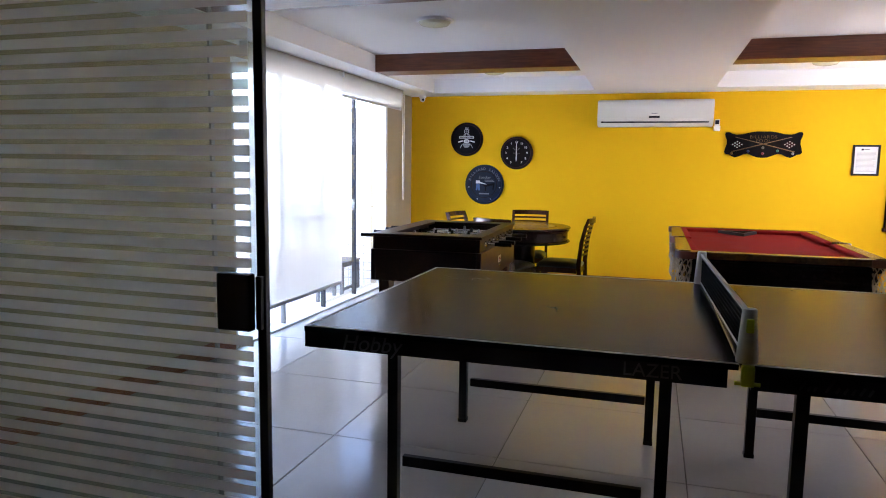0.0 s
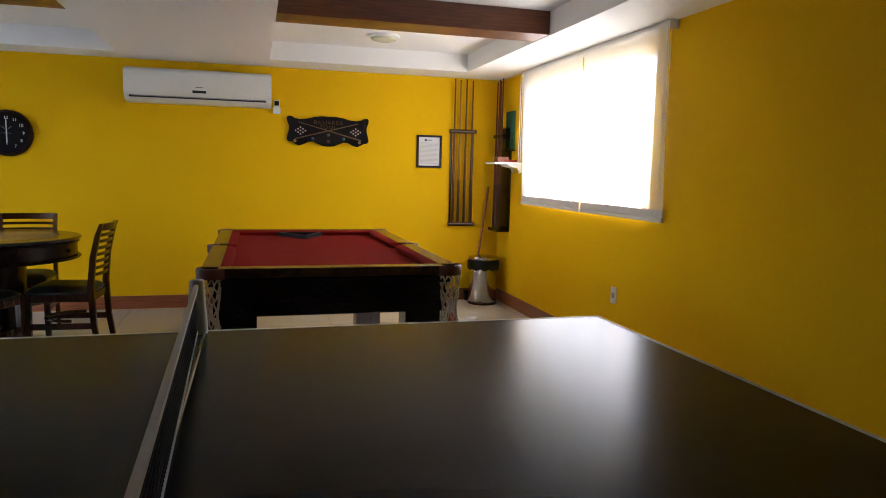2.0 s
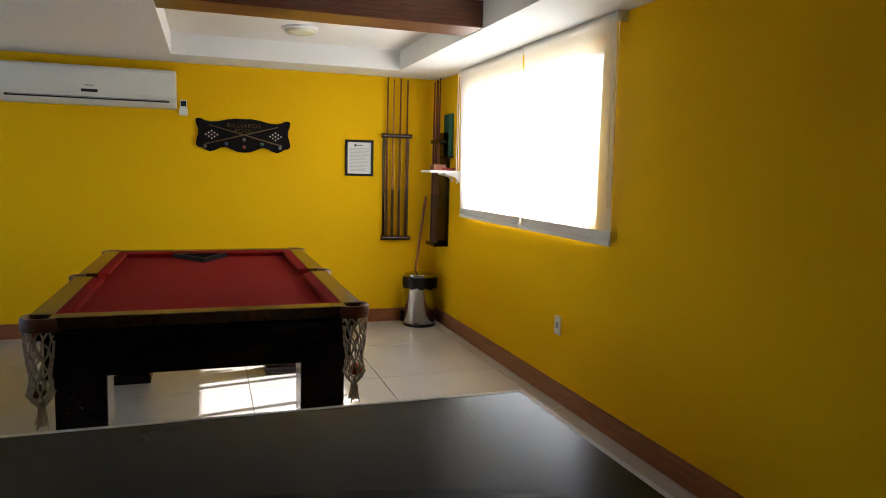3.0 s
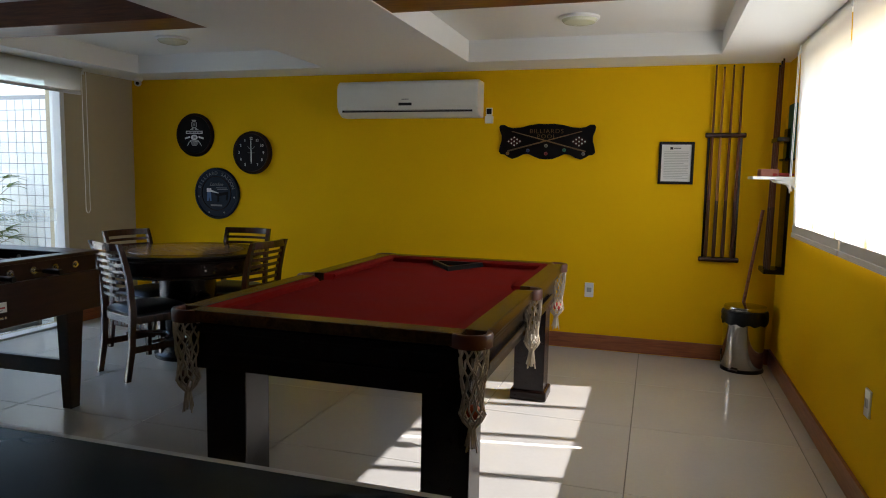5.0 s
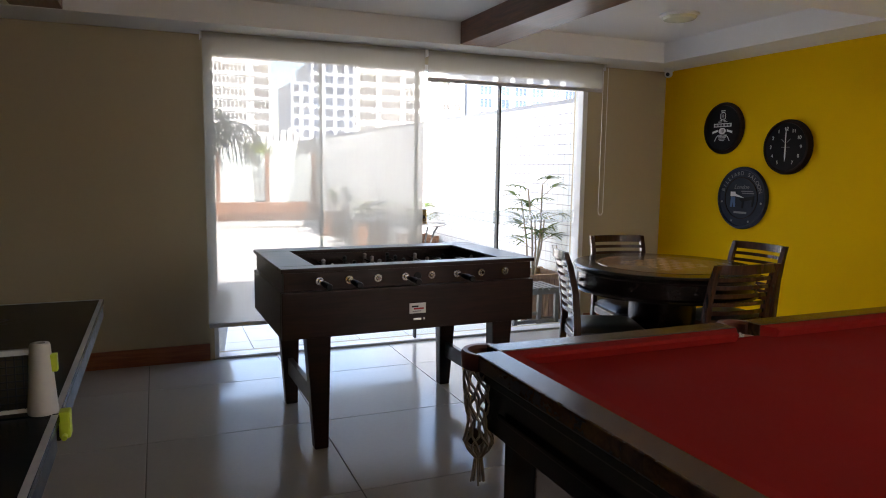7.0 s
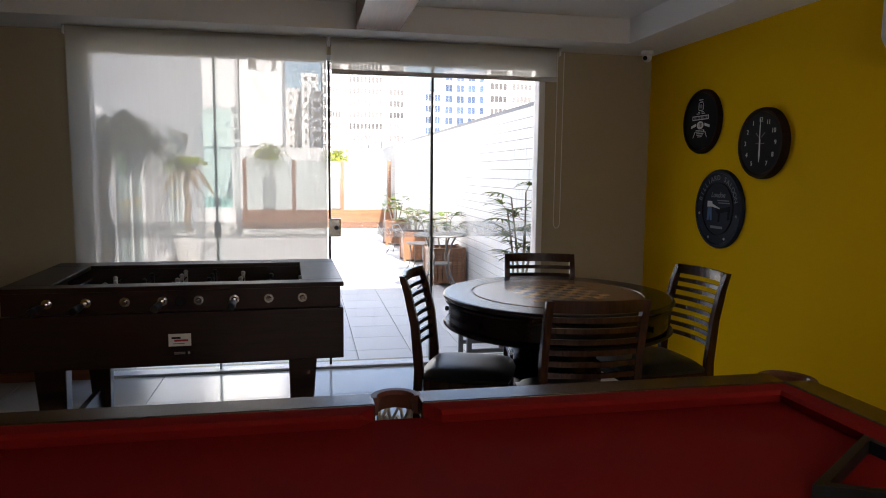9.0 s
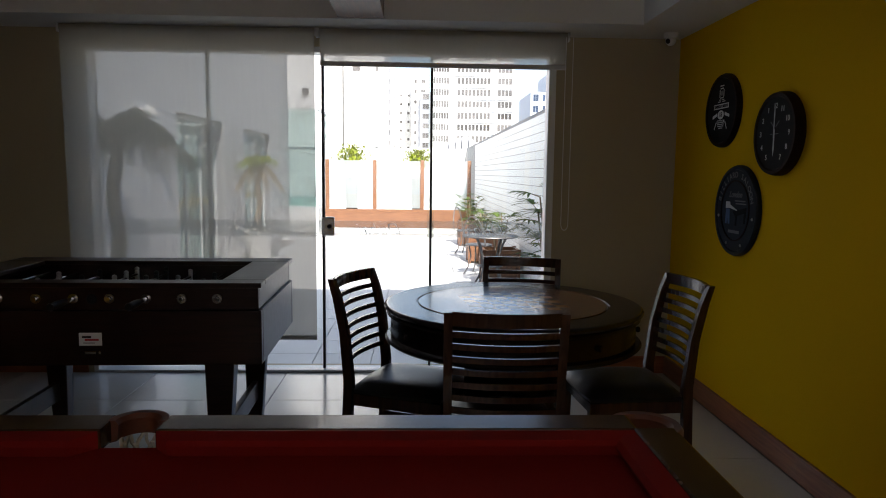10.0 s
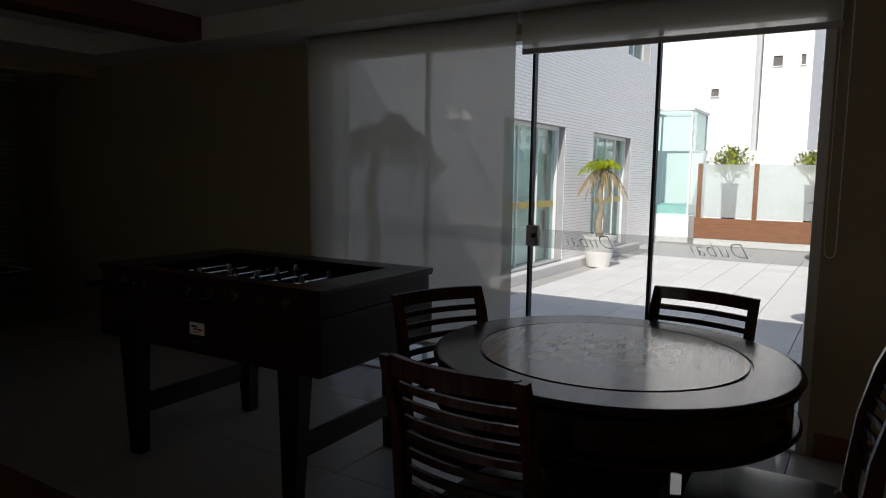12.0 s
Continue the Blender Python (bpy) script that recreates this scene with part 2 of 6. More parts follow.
def tube(bm, p, q, r0, r1=None, n=12, caps=True):
    p, q = Vector(p), Vector(q)
    r1 = r0 if r1 is None else r1
    w = (q - p).normalized()
    u = w.orthogonal().normalized()
    v = w.cross(u)
    rings = []
    for c, r in ((p, r0), (q, r1)):
        rings.append([bm.verts.new(c + r * (u * math.cos(2 * math.pi * i / n) + v * math.sin(2 * math.pi * i / n))) for i in range(n)])
    for i in range(n):
        f = bm.faces.new((rings[0][i], rings[0][(i + 1) % n], rings[1][(i + 1) % n], rings[1][i]))
        f.smooth = n > 6
    if caps:
        bm.faces.new(rings[0][::-1])
        bm.faces.new(rings[1])
    return bm


def lathe(bm, profile, n=32, at=(0, 0, 0), sx=1.0, sy=1.0):
    """A body turned about z from (radius, height) pairs."""
    rings = []
    for r, z in profile:
        if r < 1e-5:
            rings.append([bm.verts.new((at[0], at[1], at[2] + z))])
        else:
            rings.append([bm.verts.new((at[0] + sx * r * math.cos(2 * math.pi * i / n), at[1] + sy * r * math.sin(2 * math.pi * i / n), at[2] + z)) for i in range(n)])
    for a, b in zip(rings, rings[1:]):
        for i in range(n):
            k = (i + 1) % n
            if len(a) == 1 and len(b) == 1:
                continue
            vs = (a[0], b[k], b[i]) if len(a) == 1 else (a[i], a[k], b[0]) if len(b) == 1 else (a[i], a[k], b[k], b[i])
            bm.faces.new(vs).smooth = True
    return bm


def sweep(bm, points, r, n=6):
    """A round bar along points."""
    pts = [Vector(p) for p in points]
    last = None
    for i, p in enumerate(pts):
        w = (pts[min(i + 1, len(pts) - 1)] - pts[max(i - 1, 0)]).normalized()
        u = w.cross(Vector((0.13, 0.31, 0.94))).normalized()
        v = w.cross(u)
        rr = r[i] if isinstance(r, (list, tuple)) else r
        ring = [bm.verts.new(p + rr * (u * math.cos(2 * math.pi * k / n) + v * math.sin(2 * math.pi * k / n))) for k in range(n)]
        if last:
            for k in range(n):
                bm.faces.new((last[k], last[(k + 1) % n], ring[(k + 1) % n], ring[k])).smooth = True
        else:
            bm.faces.new(ring[::-1])
        last = ring
    bm.faces.new(last)
    return bm


def prism(bm, outline, z0, z1, m=None):
    """An outline of (x, y) drawn up from z0 to z1, then moved by m."""
    lo = [bm.verts.new((x, y, z0)) for x, y in outline]
    hi = [bm.verts.new((x, y, z1)) for x, y in outline]
    bm.faces.new(lo[::-1])
    bm.faces.new(hi)
    k = len(lo)
    for i in range(k):
        bm.faces.new((lo[i], lo[(i + 1) % k], hi[(i + 1) % k], hi[i]))
    if m is not None:
        bmesh.ops.transform(bm, matrix=m, verts=lo + hi)
    return bm


def part(name, bm, material, parent=None, label="", at=None):
    bmesh.ops.recalc_face_normals(bm, faces=bm.faces)
    for e in bm.edges:
        if len(e.link_faces) == 2 and e.calc_face_angle(0) > 0.65:
            e.smooth = False
    me = bpy.data.meshes.new(name)
    bm.to_mesh(me)
    bm.free()
    me.materials.append(M[material] if isinstance(material, str) else material)
    ob = new(name, me)
    if parent is not None:
        ob.parent = parent
    if at is not None:
        ob.matrix_basis = at
    if label:
        ob["label"] = label
    return ob


def thing(name, m, label, category, group="", kind=""):
    ob = new(name)
    ob.empty_display_size = 0.1
    ob.matrix_basis = m
    return tagged(ob, label, category, group, kind)


def bx(*a, **k):
    return box(bmesh.new(), *a, **k)


def piece(name, mesh, parent, loc):
    """One more object on a shared mesh."""
    ob = new(name, mesh)
    ob.parent = parent
    ob.location = loc
    return ob


def words(name, text, size, material, parent, m, depth=0.0008, align="CENTER", shear=0.0, thin=0.0, spread=1.0):
    """Lettering in the built-in font, turned into a mesh."""
    cu = bpy.data.curves.new(name, "FONT")
    cu.body, cu.size, cu.extrude, cu.align_x, cu.align_y, cu.shear, cu.offset, cu.space_character = text, size, depth, align, "CENTER", shear, -thin, spread
    tmp = new("tmp", cu)
    dg = bpy.context.evaluated_depsgraph_get()
    me = bpy.data.meshes.new_from_object(tmp.evaluated_get(dg))
    bpy.data.objects.remove(tmp)
    me.materials.clear()
    me.materials.append(M[material])
    ob = new(name, me)
    ob.parent = parent
    ob.matrix_basis = m
    return ob


def wall_with_hole(name, material, axis, at0, at1, u0, u1, z0, z1, holes, label):
    """A wall between two planes of an axis with openings (u0, u1, z0, z1) right through it."""
    us = sorted({u0, u1, *[h[0] for h in holes], *[h[1] for h in holes]})
    zs = sorted({z0, z1, *[h[2] for h in holes], *[h[3] for h in holes]})
    bm = bmesh.new()
    for ua, ub in zip(us, us[1:]):
        for za, zb in zip(zs, zs[1:]):
            um, zm = (ua + ub) / 2, (za + zb) / 2
            if any(h[0] < um < h[1] and h[2] < zm < h[3] for h in holes):
                continue
            if axis == "x":
                box(bm, at0, at1, ua, ub, za, zb)
            else:
                box(bm, ua, ub, at0, at1, za, zb)
    bmesh.ops.remove_doubles(bm, verts=bm.verts, dist=1e-5)
    seen = {}
    for f in list(bm.faces):
        seen.setdefault(tuple(round(c, 4) for c in f.calc_center_median()), []).append(f)
    bmesh.ops.delete(bm, geom=[f for fs in seen.values() if len(fs) > 1 for f in fs], context="FACES_ONLY")
    return tagged(part(name, bm, material), label, "wall", kind="structure")


# ---- the room ----
XW, XE, YS, YN, ZC, ZT = -1.90, 3.665, 2.27, 8.70, 2.147, 2.300
GY0, GY1, GZ = 4.99, 7.92, 2.062
EY0, EY1, EZ0, EZ1 = 6.00, 7.97, 1.055, 2.04

wall_with_hole("wall_north", "yellow", "y", YN, YN + 0.15, XW - 0.2, XE + 0.2, -0.05, 2.6, [], "bright yellow painted plaster wall")
wall_with_hole("wall_east", "yellow", "x", XE, XE + 0.16, -1.4, YN, -0.05, 2.6, [(EY0, EY1, EZ0, EZ1)], "yellow painted wall with a wide window")
wall_with_hole("wall_west", "tan", "x", XW - 0.2, XW, -1.4, YN, -0.05, 2.6, [(GY0, GY1, 0.0, GZ)], "tan painted wall with wide glass doors")
wall_with_hole("wall_south", "tan", "y", YS - 0.06, YS + 0.06, XW, XE, -0.05, ZC, [(XW, 2.75, 0.0, 2.06)], "tan painted wall with a wide doorway")
wall_with_hole("wall_corridor", "tan", "y", -1.55, -1.4, XW - 0.2, XE + 0.16, -0.05, 2.6, [], "plain tan corridor wall")

# ceiling with two recessed trays
TRAYS = [(-1.50, 0.285, 3.0, 8.33), (1.465, 3.185, 3.0, 8.28)]
bm = bmesh.new()
xs = [XW, -1.50, 0.285, 1.465, 3.185, XE]
box(bm, XW, XE, -1.4, 3.0, ZC, 2.6)
for i in range(5):
    if i % 2 == 0:
        box(bm, xs[i], xs[i + 1], 3.0, YN, ZC, 2.6)
    else:
        t = TRAYS[i // 2]
        box(bm, t[0], t[1], 3.0, t[3], ZT, 2.6)
        box(bm, t[0], t[1], t[3], YN, ZC, 2.6)
tagged(part("ceiling", bm, "white"), "white plaster ceiling with two recessed trays", "ceiling", kind="structure")
tagged(part("roof", bx(XW - 0.2, XE + 0.2, -1.6, YN + 0.15, 2.6, 2.75), "white"), "flat white roof slab", "roof", kind="structure")
# unseen parapet, its height set to place the building's shadow edge outside
tagged(part("shadow_parapet", bx(XW - 0.2, XW, -1.6, YN + 0.15, 2.75, 3.55), "white"), "unseen white parapet added to cast the building's shadow on the terrace", "parapet", kind="structure")

for k, (x0, x1, ys) in enumerate([(TRAYS[0][0], TRAYS[0][1], ((6.60, 6.86), (3.97, 4.22))), (TRAYS[1][0], TRAYS[1][1], ((6.50, 6.76), (3.97, 4.22)))]):
    for y0, y1 in ys:
        tagged(part("ceiling_beam", bx(x0 + 0.002, x1 - 0.002, y0, y1, ZC + 0.004, ZT, bevel=0.004), "beam"), "dark red-brown timber beam across a ceiling tray", "beam", "ceiling beams", "structure")

# floor: a grout bed with a tile on each field
floor = tagged(part("floor", bx(XW - 0.2, XE + 0.16, -1.4, YN, -0.24, -0.006), "grout"), "large pale polished porcelain floor tiles", "floor", kind="structure")
TILE = 0.82


def tile_mesh(name, w, d, h, material, ch=0.003):
    bm = bmesh.new()
    box(bm, -w / 2, w / 2, -d / 2, d / 2, -h, 0)
    top = [e for e in bm.edges if all(v.co.z > -1e-6 for v in e.verts)]
    bmesh.ops.bevel(bm, geom=top, offset=ch, segments=1, affect="EDGES")
    bmesh.ops.recalc_face_normals(bm, faces=bm.faces)
    me = bpy.data.meshes.new(name)
    bm.to_mesh(me)
    bm.free()
    me.materials.append(M[material])
    return me


# skirting boards
def skirting(name, x0, x1, y0, y1, m="skirting"):
    tagged(part(name, bx(x0, x1, y0, y1, 0.0, 0.115, bevel=0.003), m), "red-brown varnished wooden skirting board", "skirting", "skirting boards", "structure")


skirting("baseboard", XW, XE - 0.016, YN - 0.016, YN)
skirting("baseboard", XE - 0.016, XE, YS + 0.06, YN)
skirting("baseboard", XW, XW + 0.016, GY1 + 0.03, YN - 0.016)
skirting("baseboard", XW, XW + 0.016, YS + 0.06, GY0 - 0.03)

M["postpl"] = mat("pale_plastic", (0.58, 0.57, 0.54), 0.4, vary=0.06)


# ---- west glass doors and blinds ----
def glazed_west():
    x = XW - 0.06
    w = thing("window_1", pose(0, 0, 0), "wide frameless glass sliding doors to the terrace", "glass door", kind="structure")
    bm = bmesh.new()
    part("window_frame", box(bm, x - 0.05, x + 0.06, GY1 - 0.045, GY1, 0.0, GZ, bevel=0.004), "alu", w, "white aluminium jamb")
    part("window_frame", bx(x - 0.05, x + 0.06, GY0, GY0 + 0.03, 0.0, GZ, bevel=0.004), "alu", w)
    part("top_rail", bx(x - 0.05, x + 0.06, GY0 + 0.03, GY1 - 0.045, GZ - 0.035, GZ, bevel=0.003), "alu", w)
    part("floor_track", bx(x - 0.05, x + 0.07, GY0 + 0.03, GY1 - 0.045, 0.001, 0.016, bevel=0.003), "alu", w)
    ys = [GY0 + 0.035, 5.74, 6.455, 7.14, GY1 - 0.05]
    for i in range(4):
        xo = x + (0.02 if i in (1, 2) else -0.02)
        y0, y1 = ys[i] - (0.02 if i in (1, 3) else 0), ys[i + 1] + (0.02 if i in (0, 2) else 0)
        p = part("pane", bx(xo - 0.004, xo + 0.004, y0, y1, 0.02, GZ - 0.036), "glass", w)
        p.visible_shadow = False
        part("frosted_band", bx(xo + 0.0045, xo + 0.0055, y0, y1, 0.88, 0.985), "film", w, "frosted film band")
    # the first profile is coloured grey for the haze of the blind over it
    for i, y in enumerate((5.74, 6.455, 7.14)):
        r = 0.005 if i == 0 else 0.0075
        part("seal", bx(x - 0.012, x + 0.030, y - r, y + r, 0.018, GZ - 0.036), "darkalu" if i else "greypl", w, "door edge profile, dark, but greyed behind the blind")
    lock = part("lock", bx(x + 0.024, x + 0.060, 6.447, 6.527, 0.89, 1.01, bevel=0.008), "steel", w, "grey steel door lock")
    bm = tube(bmesh.new(), (x + 0.060, 6.497, 0.95), (x + 0.066, 6.497, 0.95), 0.014, n=16)
    part("keyhole", bm, "blacktrim", lock)
    # pale letters stand for brightness seen through clear cut-outs in the band
    for yc in (5.30, 6.105, 6.827, 7.49):
        words("lettering", "Dubai", 0.105, "cutoutpale", w, Matrix.Translation((x + 0.030, yc, 0.932)) @ Matrix.Rotation(radians(90), 4, "Z") @ Matrix.Rotation(radians(90), 4, "X") @ Matrix.Diagonal((-1, 1, 1, 1)), 0.0004, shear=0.55, thin=0.0021, spread=1.1)


glazed_west()


def roller_blind(name, x, y0, y1, zt, zb, cloth, label, group, inward, chain, band=0.0):
    b = thing(name, pose(x, (y0 + y1) / 2, zt), label, "roller blind", group)
    h, w = zt - zb, (y1 - y0) / 2
    bm = bmesh.new()
    n = 24
    last = None
    for i in range(n + 1):
        y = -w + 2 * w * i / n
        col = [bm.verts.new((inward * 0.024 * (1 - k / 8) + 0.004 * math.sin(y * 9 + 1) * (k / 8) + 0.002 * math.sin(k), y, -0.002 - (h - 0.027) * k / 8)) for k in range(9)]
        if last:
            for k in range(8):
                bm.faces.new((last[k], col[k], col[k + 1], last[k + 1])).smooth = True
        last = col
    part("cloth", bm, cloth, b)
    part("roller", tube(bmesh.new(), (0, -w - 0.006, -0.022), (0, w + 0.006, -0.022), 0.021, n=16), "whitepl" if cloth == "screen_e" else "hem", b, "rolled cloth on its tube")
    part("hem_band", bx(-0.003, 0.003, -w, w, -h + 0.029, -h + band), "hem", b, "double cloth hem") if band else None
    part("hem_bar", bx(-0.008, 0.008, -w, w, -h, -h + 0.028, bevel=0.004), "hem", b, "pale hem bar")
    for s in (-1, 1):
        part("bracket", bx(-0.03, 0.03, s * (w + 0.010) - 0.003, s * (w + 0.010) + 0.003, -0.05, 0.0), "whitepl", b)
    if chain:
        bm = bmesh.new()
        pts = []
        L, side = abs(chain), (1 if chain > 0 else -1)
        for i in range(25):
            a = math.pi * i / 24
            pts.append((inward * 0.03, side * (w + 0.012 + 0.022 * math.cos(a)), -L - 0.04 * math.sin(a)))
        pts = [(inward * 0.03, side * (w + 0.034), -0.03)] + pts + [(inward * 0.03, side * (w - 0.010), -0.03)]
        part("pull_chain", sweep(bm, pts, 0.0025, 5), "whitepl", b, "beaded pull chain")
    return b


roller_blind("roller_blind", XW + 0.14, 4.95, 6.435, ZC - 0.004, 0.25, "screen", "lowered beige sunscreen roller blind over the glass doors", "terrace blinds", 1, 0)
roller_blind("roller_blind", XW + 0.14, 6.465, 7.95, ZC - 0.004, 1.925, "screen", "raised beige sunscreen roller blind over the glass doors", "terrace blinds", 1, 1.15)
roller_blind("roller_blind", XE - 0.034, 5.80, 6.845, ZC - 0.004, 0.985, "screen_e", "lowered white roller blind over the east window", "window blinds", -1, -0.93, 0.075)
roller_blind("roller_blind", XE - 0.034, 6.868, 8.0, ZC - 0.004, 0.985, "screen_e", "lowered white roller blind over the east window", "window blinds", -1, 0.85, 0.075)


def window_east():
    w = thing("window_2", pose(0, 0, 0), "white aluminium sliding window behind the blinds", "window", kind="structure")
    x = XE + 0.09
    for y0, y1, z0, z1 in ((EY0, EY0 + 0.04, EZ0, EZ1), (EY1 - 0.04, EY1, EZ0, EZ1), (EY0 + 0.04, EY1 - 0.04, EZ1 - 0.04, EZ1), (EY0 + 0.04, EY1 - 0.04, EZ0, EZ0 + 0.04)):
        part("window_frame", bx(x - 0.03, x + 0.05, y0, y1, z0, z1, bevel=0.003), "alu", w)
    for y in (6.49, 6.985, 7.48):
        part("mullion", bx(x - 0.02, x + 0.03, y - 0.022, y + 0.022, EZ0 + 0.04, EZ1 - 0.04, bevel=0.003), "alu", w)
    ys = [EY0 + 0.04, 6.468, 6.512, 6.963, 7.007, 7.458, 7.502, EY1 - 0.04]
    for i in range(0, 8, 2):
        p = part("pane", bx(x - 0.003, x + 0.003, ys[i], ys[i + 1], EZ0 + 0.04, EZ1 - 0.04), "glass", w)
        p.visible_shadow = False
    part("window_sill", bx(XE + 0.16, XE + 0.22, EY0 - 0.03, EY1 + 0.03, EZ0 - 0.03, EZ0, bevel=0.003), "white", w)


window_east()


# ---- entrance glass door with frosted stripes ----
def striped_door():
    d = thing("door_1", pose(0.016, YS, 0), "glass sliding door with frosted horizontal stripes", "glass door", kind="structure")
    for x0, x1, y in ((-1.5, -0.16, 0.025), (-1.30, 0.0, -0.025)):
        p = part("pane", bx(x0, x1, y - 0.004, y + 0.004, 0.02, 2.05), "glass", d)
        p.visible_shadow = False
    part("edge_profile", bx(0.0, 0.024, -0.034, -0.014, 0.02, 2.05, bevel=0.003), "darkalu", d, "black edge profile")
    part("edge_profile", bx(-0.16, -0.154, 0.018, 0.032, 0.02, 2.05), "greypl", d)
    mesh = part("frosted_stripe", bx(-0.64, 0.64, -0.0006, 0.0006, -0.0128, 0.0128), "stripefilm", d)
    mesh.location = (-0.655, -0.0302, 0.12)
    for i in range(1, 50):
        piece("frosted_stripe", mesh.data, d, (-0.655, -0.0302, 0.12 + 0.0385 * i))
    lock = part("lock", bx(-0.095, -0.005, -0.062, -0.031, 0.92, 1.06, bevel=0.006), "darkpl", d, "dark grey door lock")
    part("lock_bar", bx(0.005, 0.020, -0.050, -0.036, 0.925, 1.055, bevel=0.003), "darkpl", lock)
    part("top_rail", bx(-1.5, 2.75, -0.055, 0.055, 2.05, 2.06), "alu", d)


striped_door()


# ---- pool table ----
def pool_table():
    hx, hy, zt = 0.605, 1.045, 0.80
    t = thing("pool_table", pose(1.70, 6.525, 0), "dark wooden pool table with red cloth and netted pockets", "pool table")
    bed = bx(-hx + 0.08, hx - 0.08, -hy + 0.08, hy - 0.08, 0.735, 0.762)
    bmesh.ops.bevel(bed, geom=[e for e in bed.edges if abs(e.verts[0].co.z - e.verts[1].co.z) > 0.01], offset=0.035, segments=1, affect="EDGES")
    part("bed", bed, "cloth", t, "red baize playing surface")
    mid = -0.02
    # outer wooden rails, broken at the pockets
    rw = 0.085
    gap = 0.075

    def rail_end(y0, y1, x0, x1):
        return bx(x0, x1, y0, y1, 0.755, zt, bevel=0.006)

    for s in (-1, 1):
        part("rail", rail_end(s * hy - rw if s > 0 else -hy, s * hy if s > 0 else -hy + rw, -hx + gap, hx - gap), "rail", t, "polished brown wooden rail")
        for y0, y1 in ((-hy + gap, mid - 0.052), (mid + 0.052, hy - gap)):
            a, b = (hx - rw, hx) if s > 0 else (-hx, -hx + rw)
            part("rail", rail_end(y0, y1, a, b), "rail", t)
    # cushions with a sloping red nose
    cw = 0.05

    def cushion(length, m):
        bm = bmesh.new()
        prof = [(0, 0.763), (0, zt - 0.002), (cw * 0.8, zt - 0.006), (cw, zt - 0.014), (cw * 0.75, 0.763)]
        a = [bm.verts.new((-length / 2 - 0.012, p, z)) for p, z in prof]
        b = [bm.verts.new((length / 2 + 0.012, p, z)) for p, z in prof]
        for v, sgn in ((a, 1), (b, -1)):
            for k in (2, 3, 4):
                v[k].co.x += sgn * 0.035
        for k in range(5):
            bm.faces.new((a[k], a[(k + 1) % 5], b[(k + 1) % 5], b[k]))
        bm.faces.new(a[::-1])
        bm.faces.new(b)
        bmesh.ops.transform(bm, matrix=m, verts=bm.verts)
        part("cushion", bm, "cloth", t, "red cloth cushion")

    cushion(2 * (hx - gap) - 0.05, Matrix.Translation((0, -hy + rw, 0)))
    cushion(2 * (hx - gap) - 0.05, Matrix.Translation((0, hy - rw, 0)) @ Matrix.Rotation(math.pi, 4, "Z"))
    for s in (-1, 1):
        for y0, y1 in ((-hy + gap, mid - 0.052), (mid + 0.052, hy - gap)):
            cushion(y1 - y0 - 0.03, Matrix.Translation((s * (hx - rw), (y0 + y1) / 2, 0)) @ Matrix.Rotation(radians(90 * s), 4, "Z"))
    # apron and mouldings
    for x0, x1, y0, y1 in ((-hx + 0.05, hx - 0.05, -hy + 0.05, -hy + 0.08), (-hx + 0.05, hx - 0.05, hy - 0.08, hy - 0.05), (-hx + 0.05, -hx + 0.08, -hy + 0.08, hy - 0.08), (hx - 0.08, hx - 0.05, -hy + 0.08, hy - 0.08)):
        part("apron", bx(x0, x1, y0, y1, 0.565, 0.748, bevel=0.003), "walnut", t)
    for x0, x1, y0, y1 in ((-hx + 0.03, hx - 0.03, -hy + 0.028, -hy + 0.049), (-hx + 0.03, hx - 0.03, hy - 0.049, hy - 0.028), (-hx + 0.028, -hx + 0.049, -hy + 0.05, hy - 0.05), (hx - 0.049, hx - 0.028, -hy + 0.05, hy - 0.05)):
        part("moulding", bx(x0, x1, y0, y1, 0.712, 0.742, bevel=0.006), "walnut", t)
        cx, cy = (x0 + x1) / 2, (y0 + y1) / 2
        if abs(cx) < 0.01:
            part("ledge", bx(-hx + 0.16, hx - 0.16, y0 + 0.006, y1 - 0.006, 0.630, 0.646, bevel=0.004), "walnut", t)
        else:
            part("ledge", bx(x0 + 0.004, x1 - 0.004, -hy + 0.25, hy - 0.25, 0.615, 0.645, bevel=0.005), "walnut", t)
    part("underside", bx(-hx + 0.081, hx - 0.081, -hy + 0.081, hy - 0.081, 0.70, 0.734), "walnut", t)
    # square legs on plinths
    for s in (-1, 1):
        for c in (-1, 1):
            x, y = s * 0.45, c * 0.85
            leg = part("leg", bx(x - 0.09, x + 0.09, y - 0.085, y + 0.085, 0.045, 0.70, bevel=0.006), "walnut", t)
            part("plinth", bx(x - 0.108, x + 0.108, y - 0.103, y + 0.103, 0.0, 0.06, bevel=0.012), "walnut", leg)
    # pockets: leather collar, knotted net and tassel
    k = 0
    for x, y, a0, rad in [(-hx + 0.052, -hy + 0.052, 225, 0.062), (hx - 0.052, -hy + 0.052, 315, 0.062), (-hx + 0.052, hy - 0.052, 135, 0.062), (hx - 0.052, hy - 0.052, 45, 0.062), (-hx + 0.030, mid, 180, 0.050), (hx - 0.030, mid, 0, 0.050)]:
        bm = bmesh.new()
        arc = 130 if k < 4 else 95
        last = None
        for i in range(19):
            a = radians(a0 - arc + 2 * arc * i / 18)
            c, s = math.cos(a), math.sin(a)
            ring = [bm.verts.new((x + r * c, y + r * s, z)) for r, z in ((rad - 0.008, 0.757), (rad - 0.012, 0.790), (rad - 0.006, 0.799), (rad + 0.008, 0.800), (rad + 0.013, 0.793), (rad + 0.012, 0.752))]
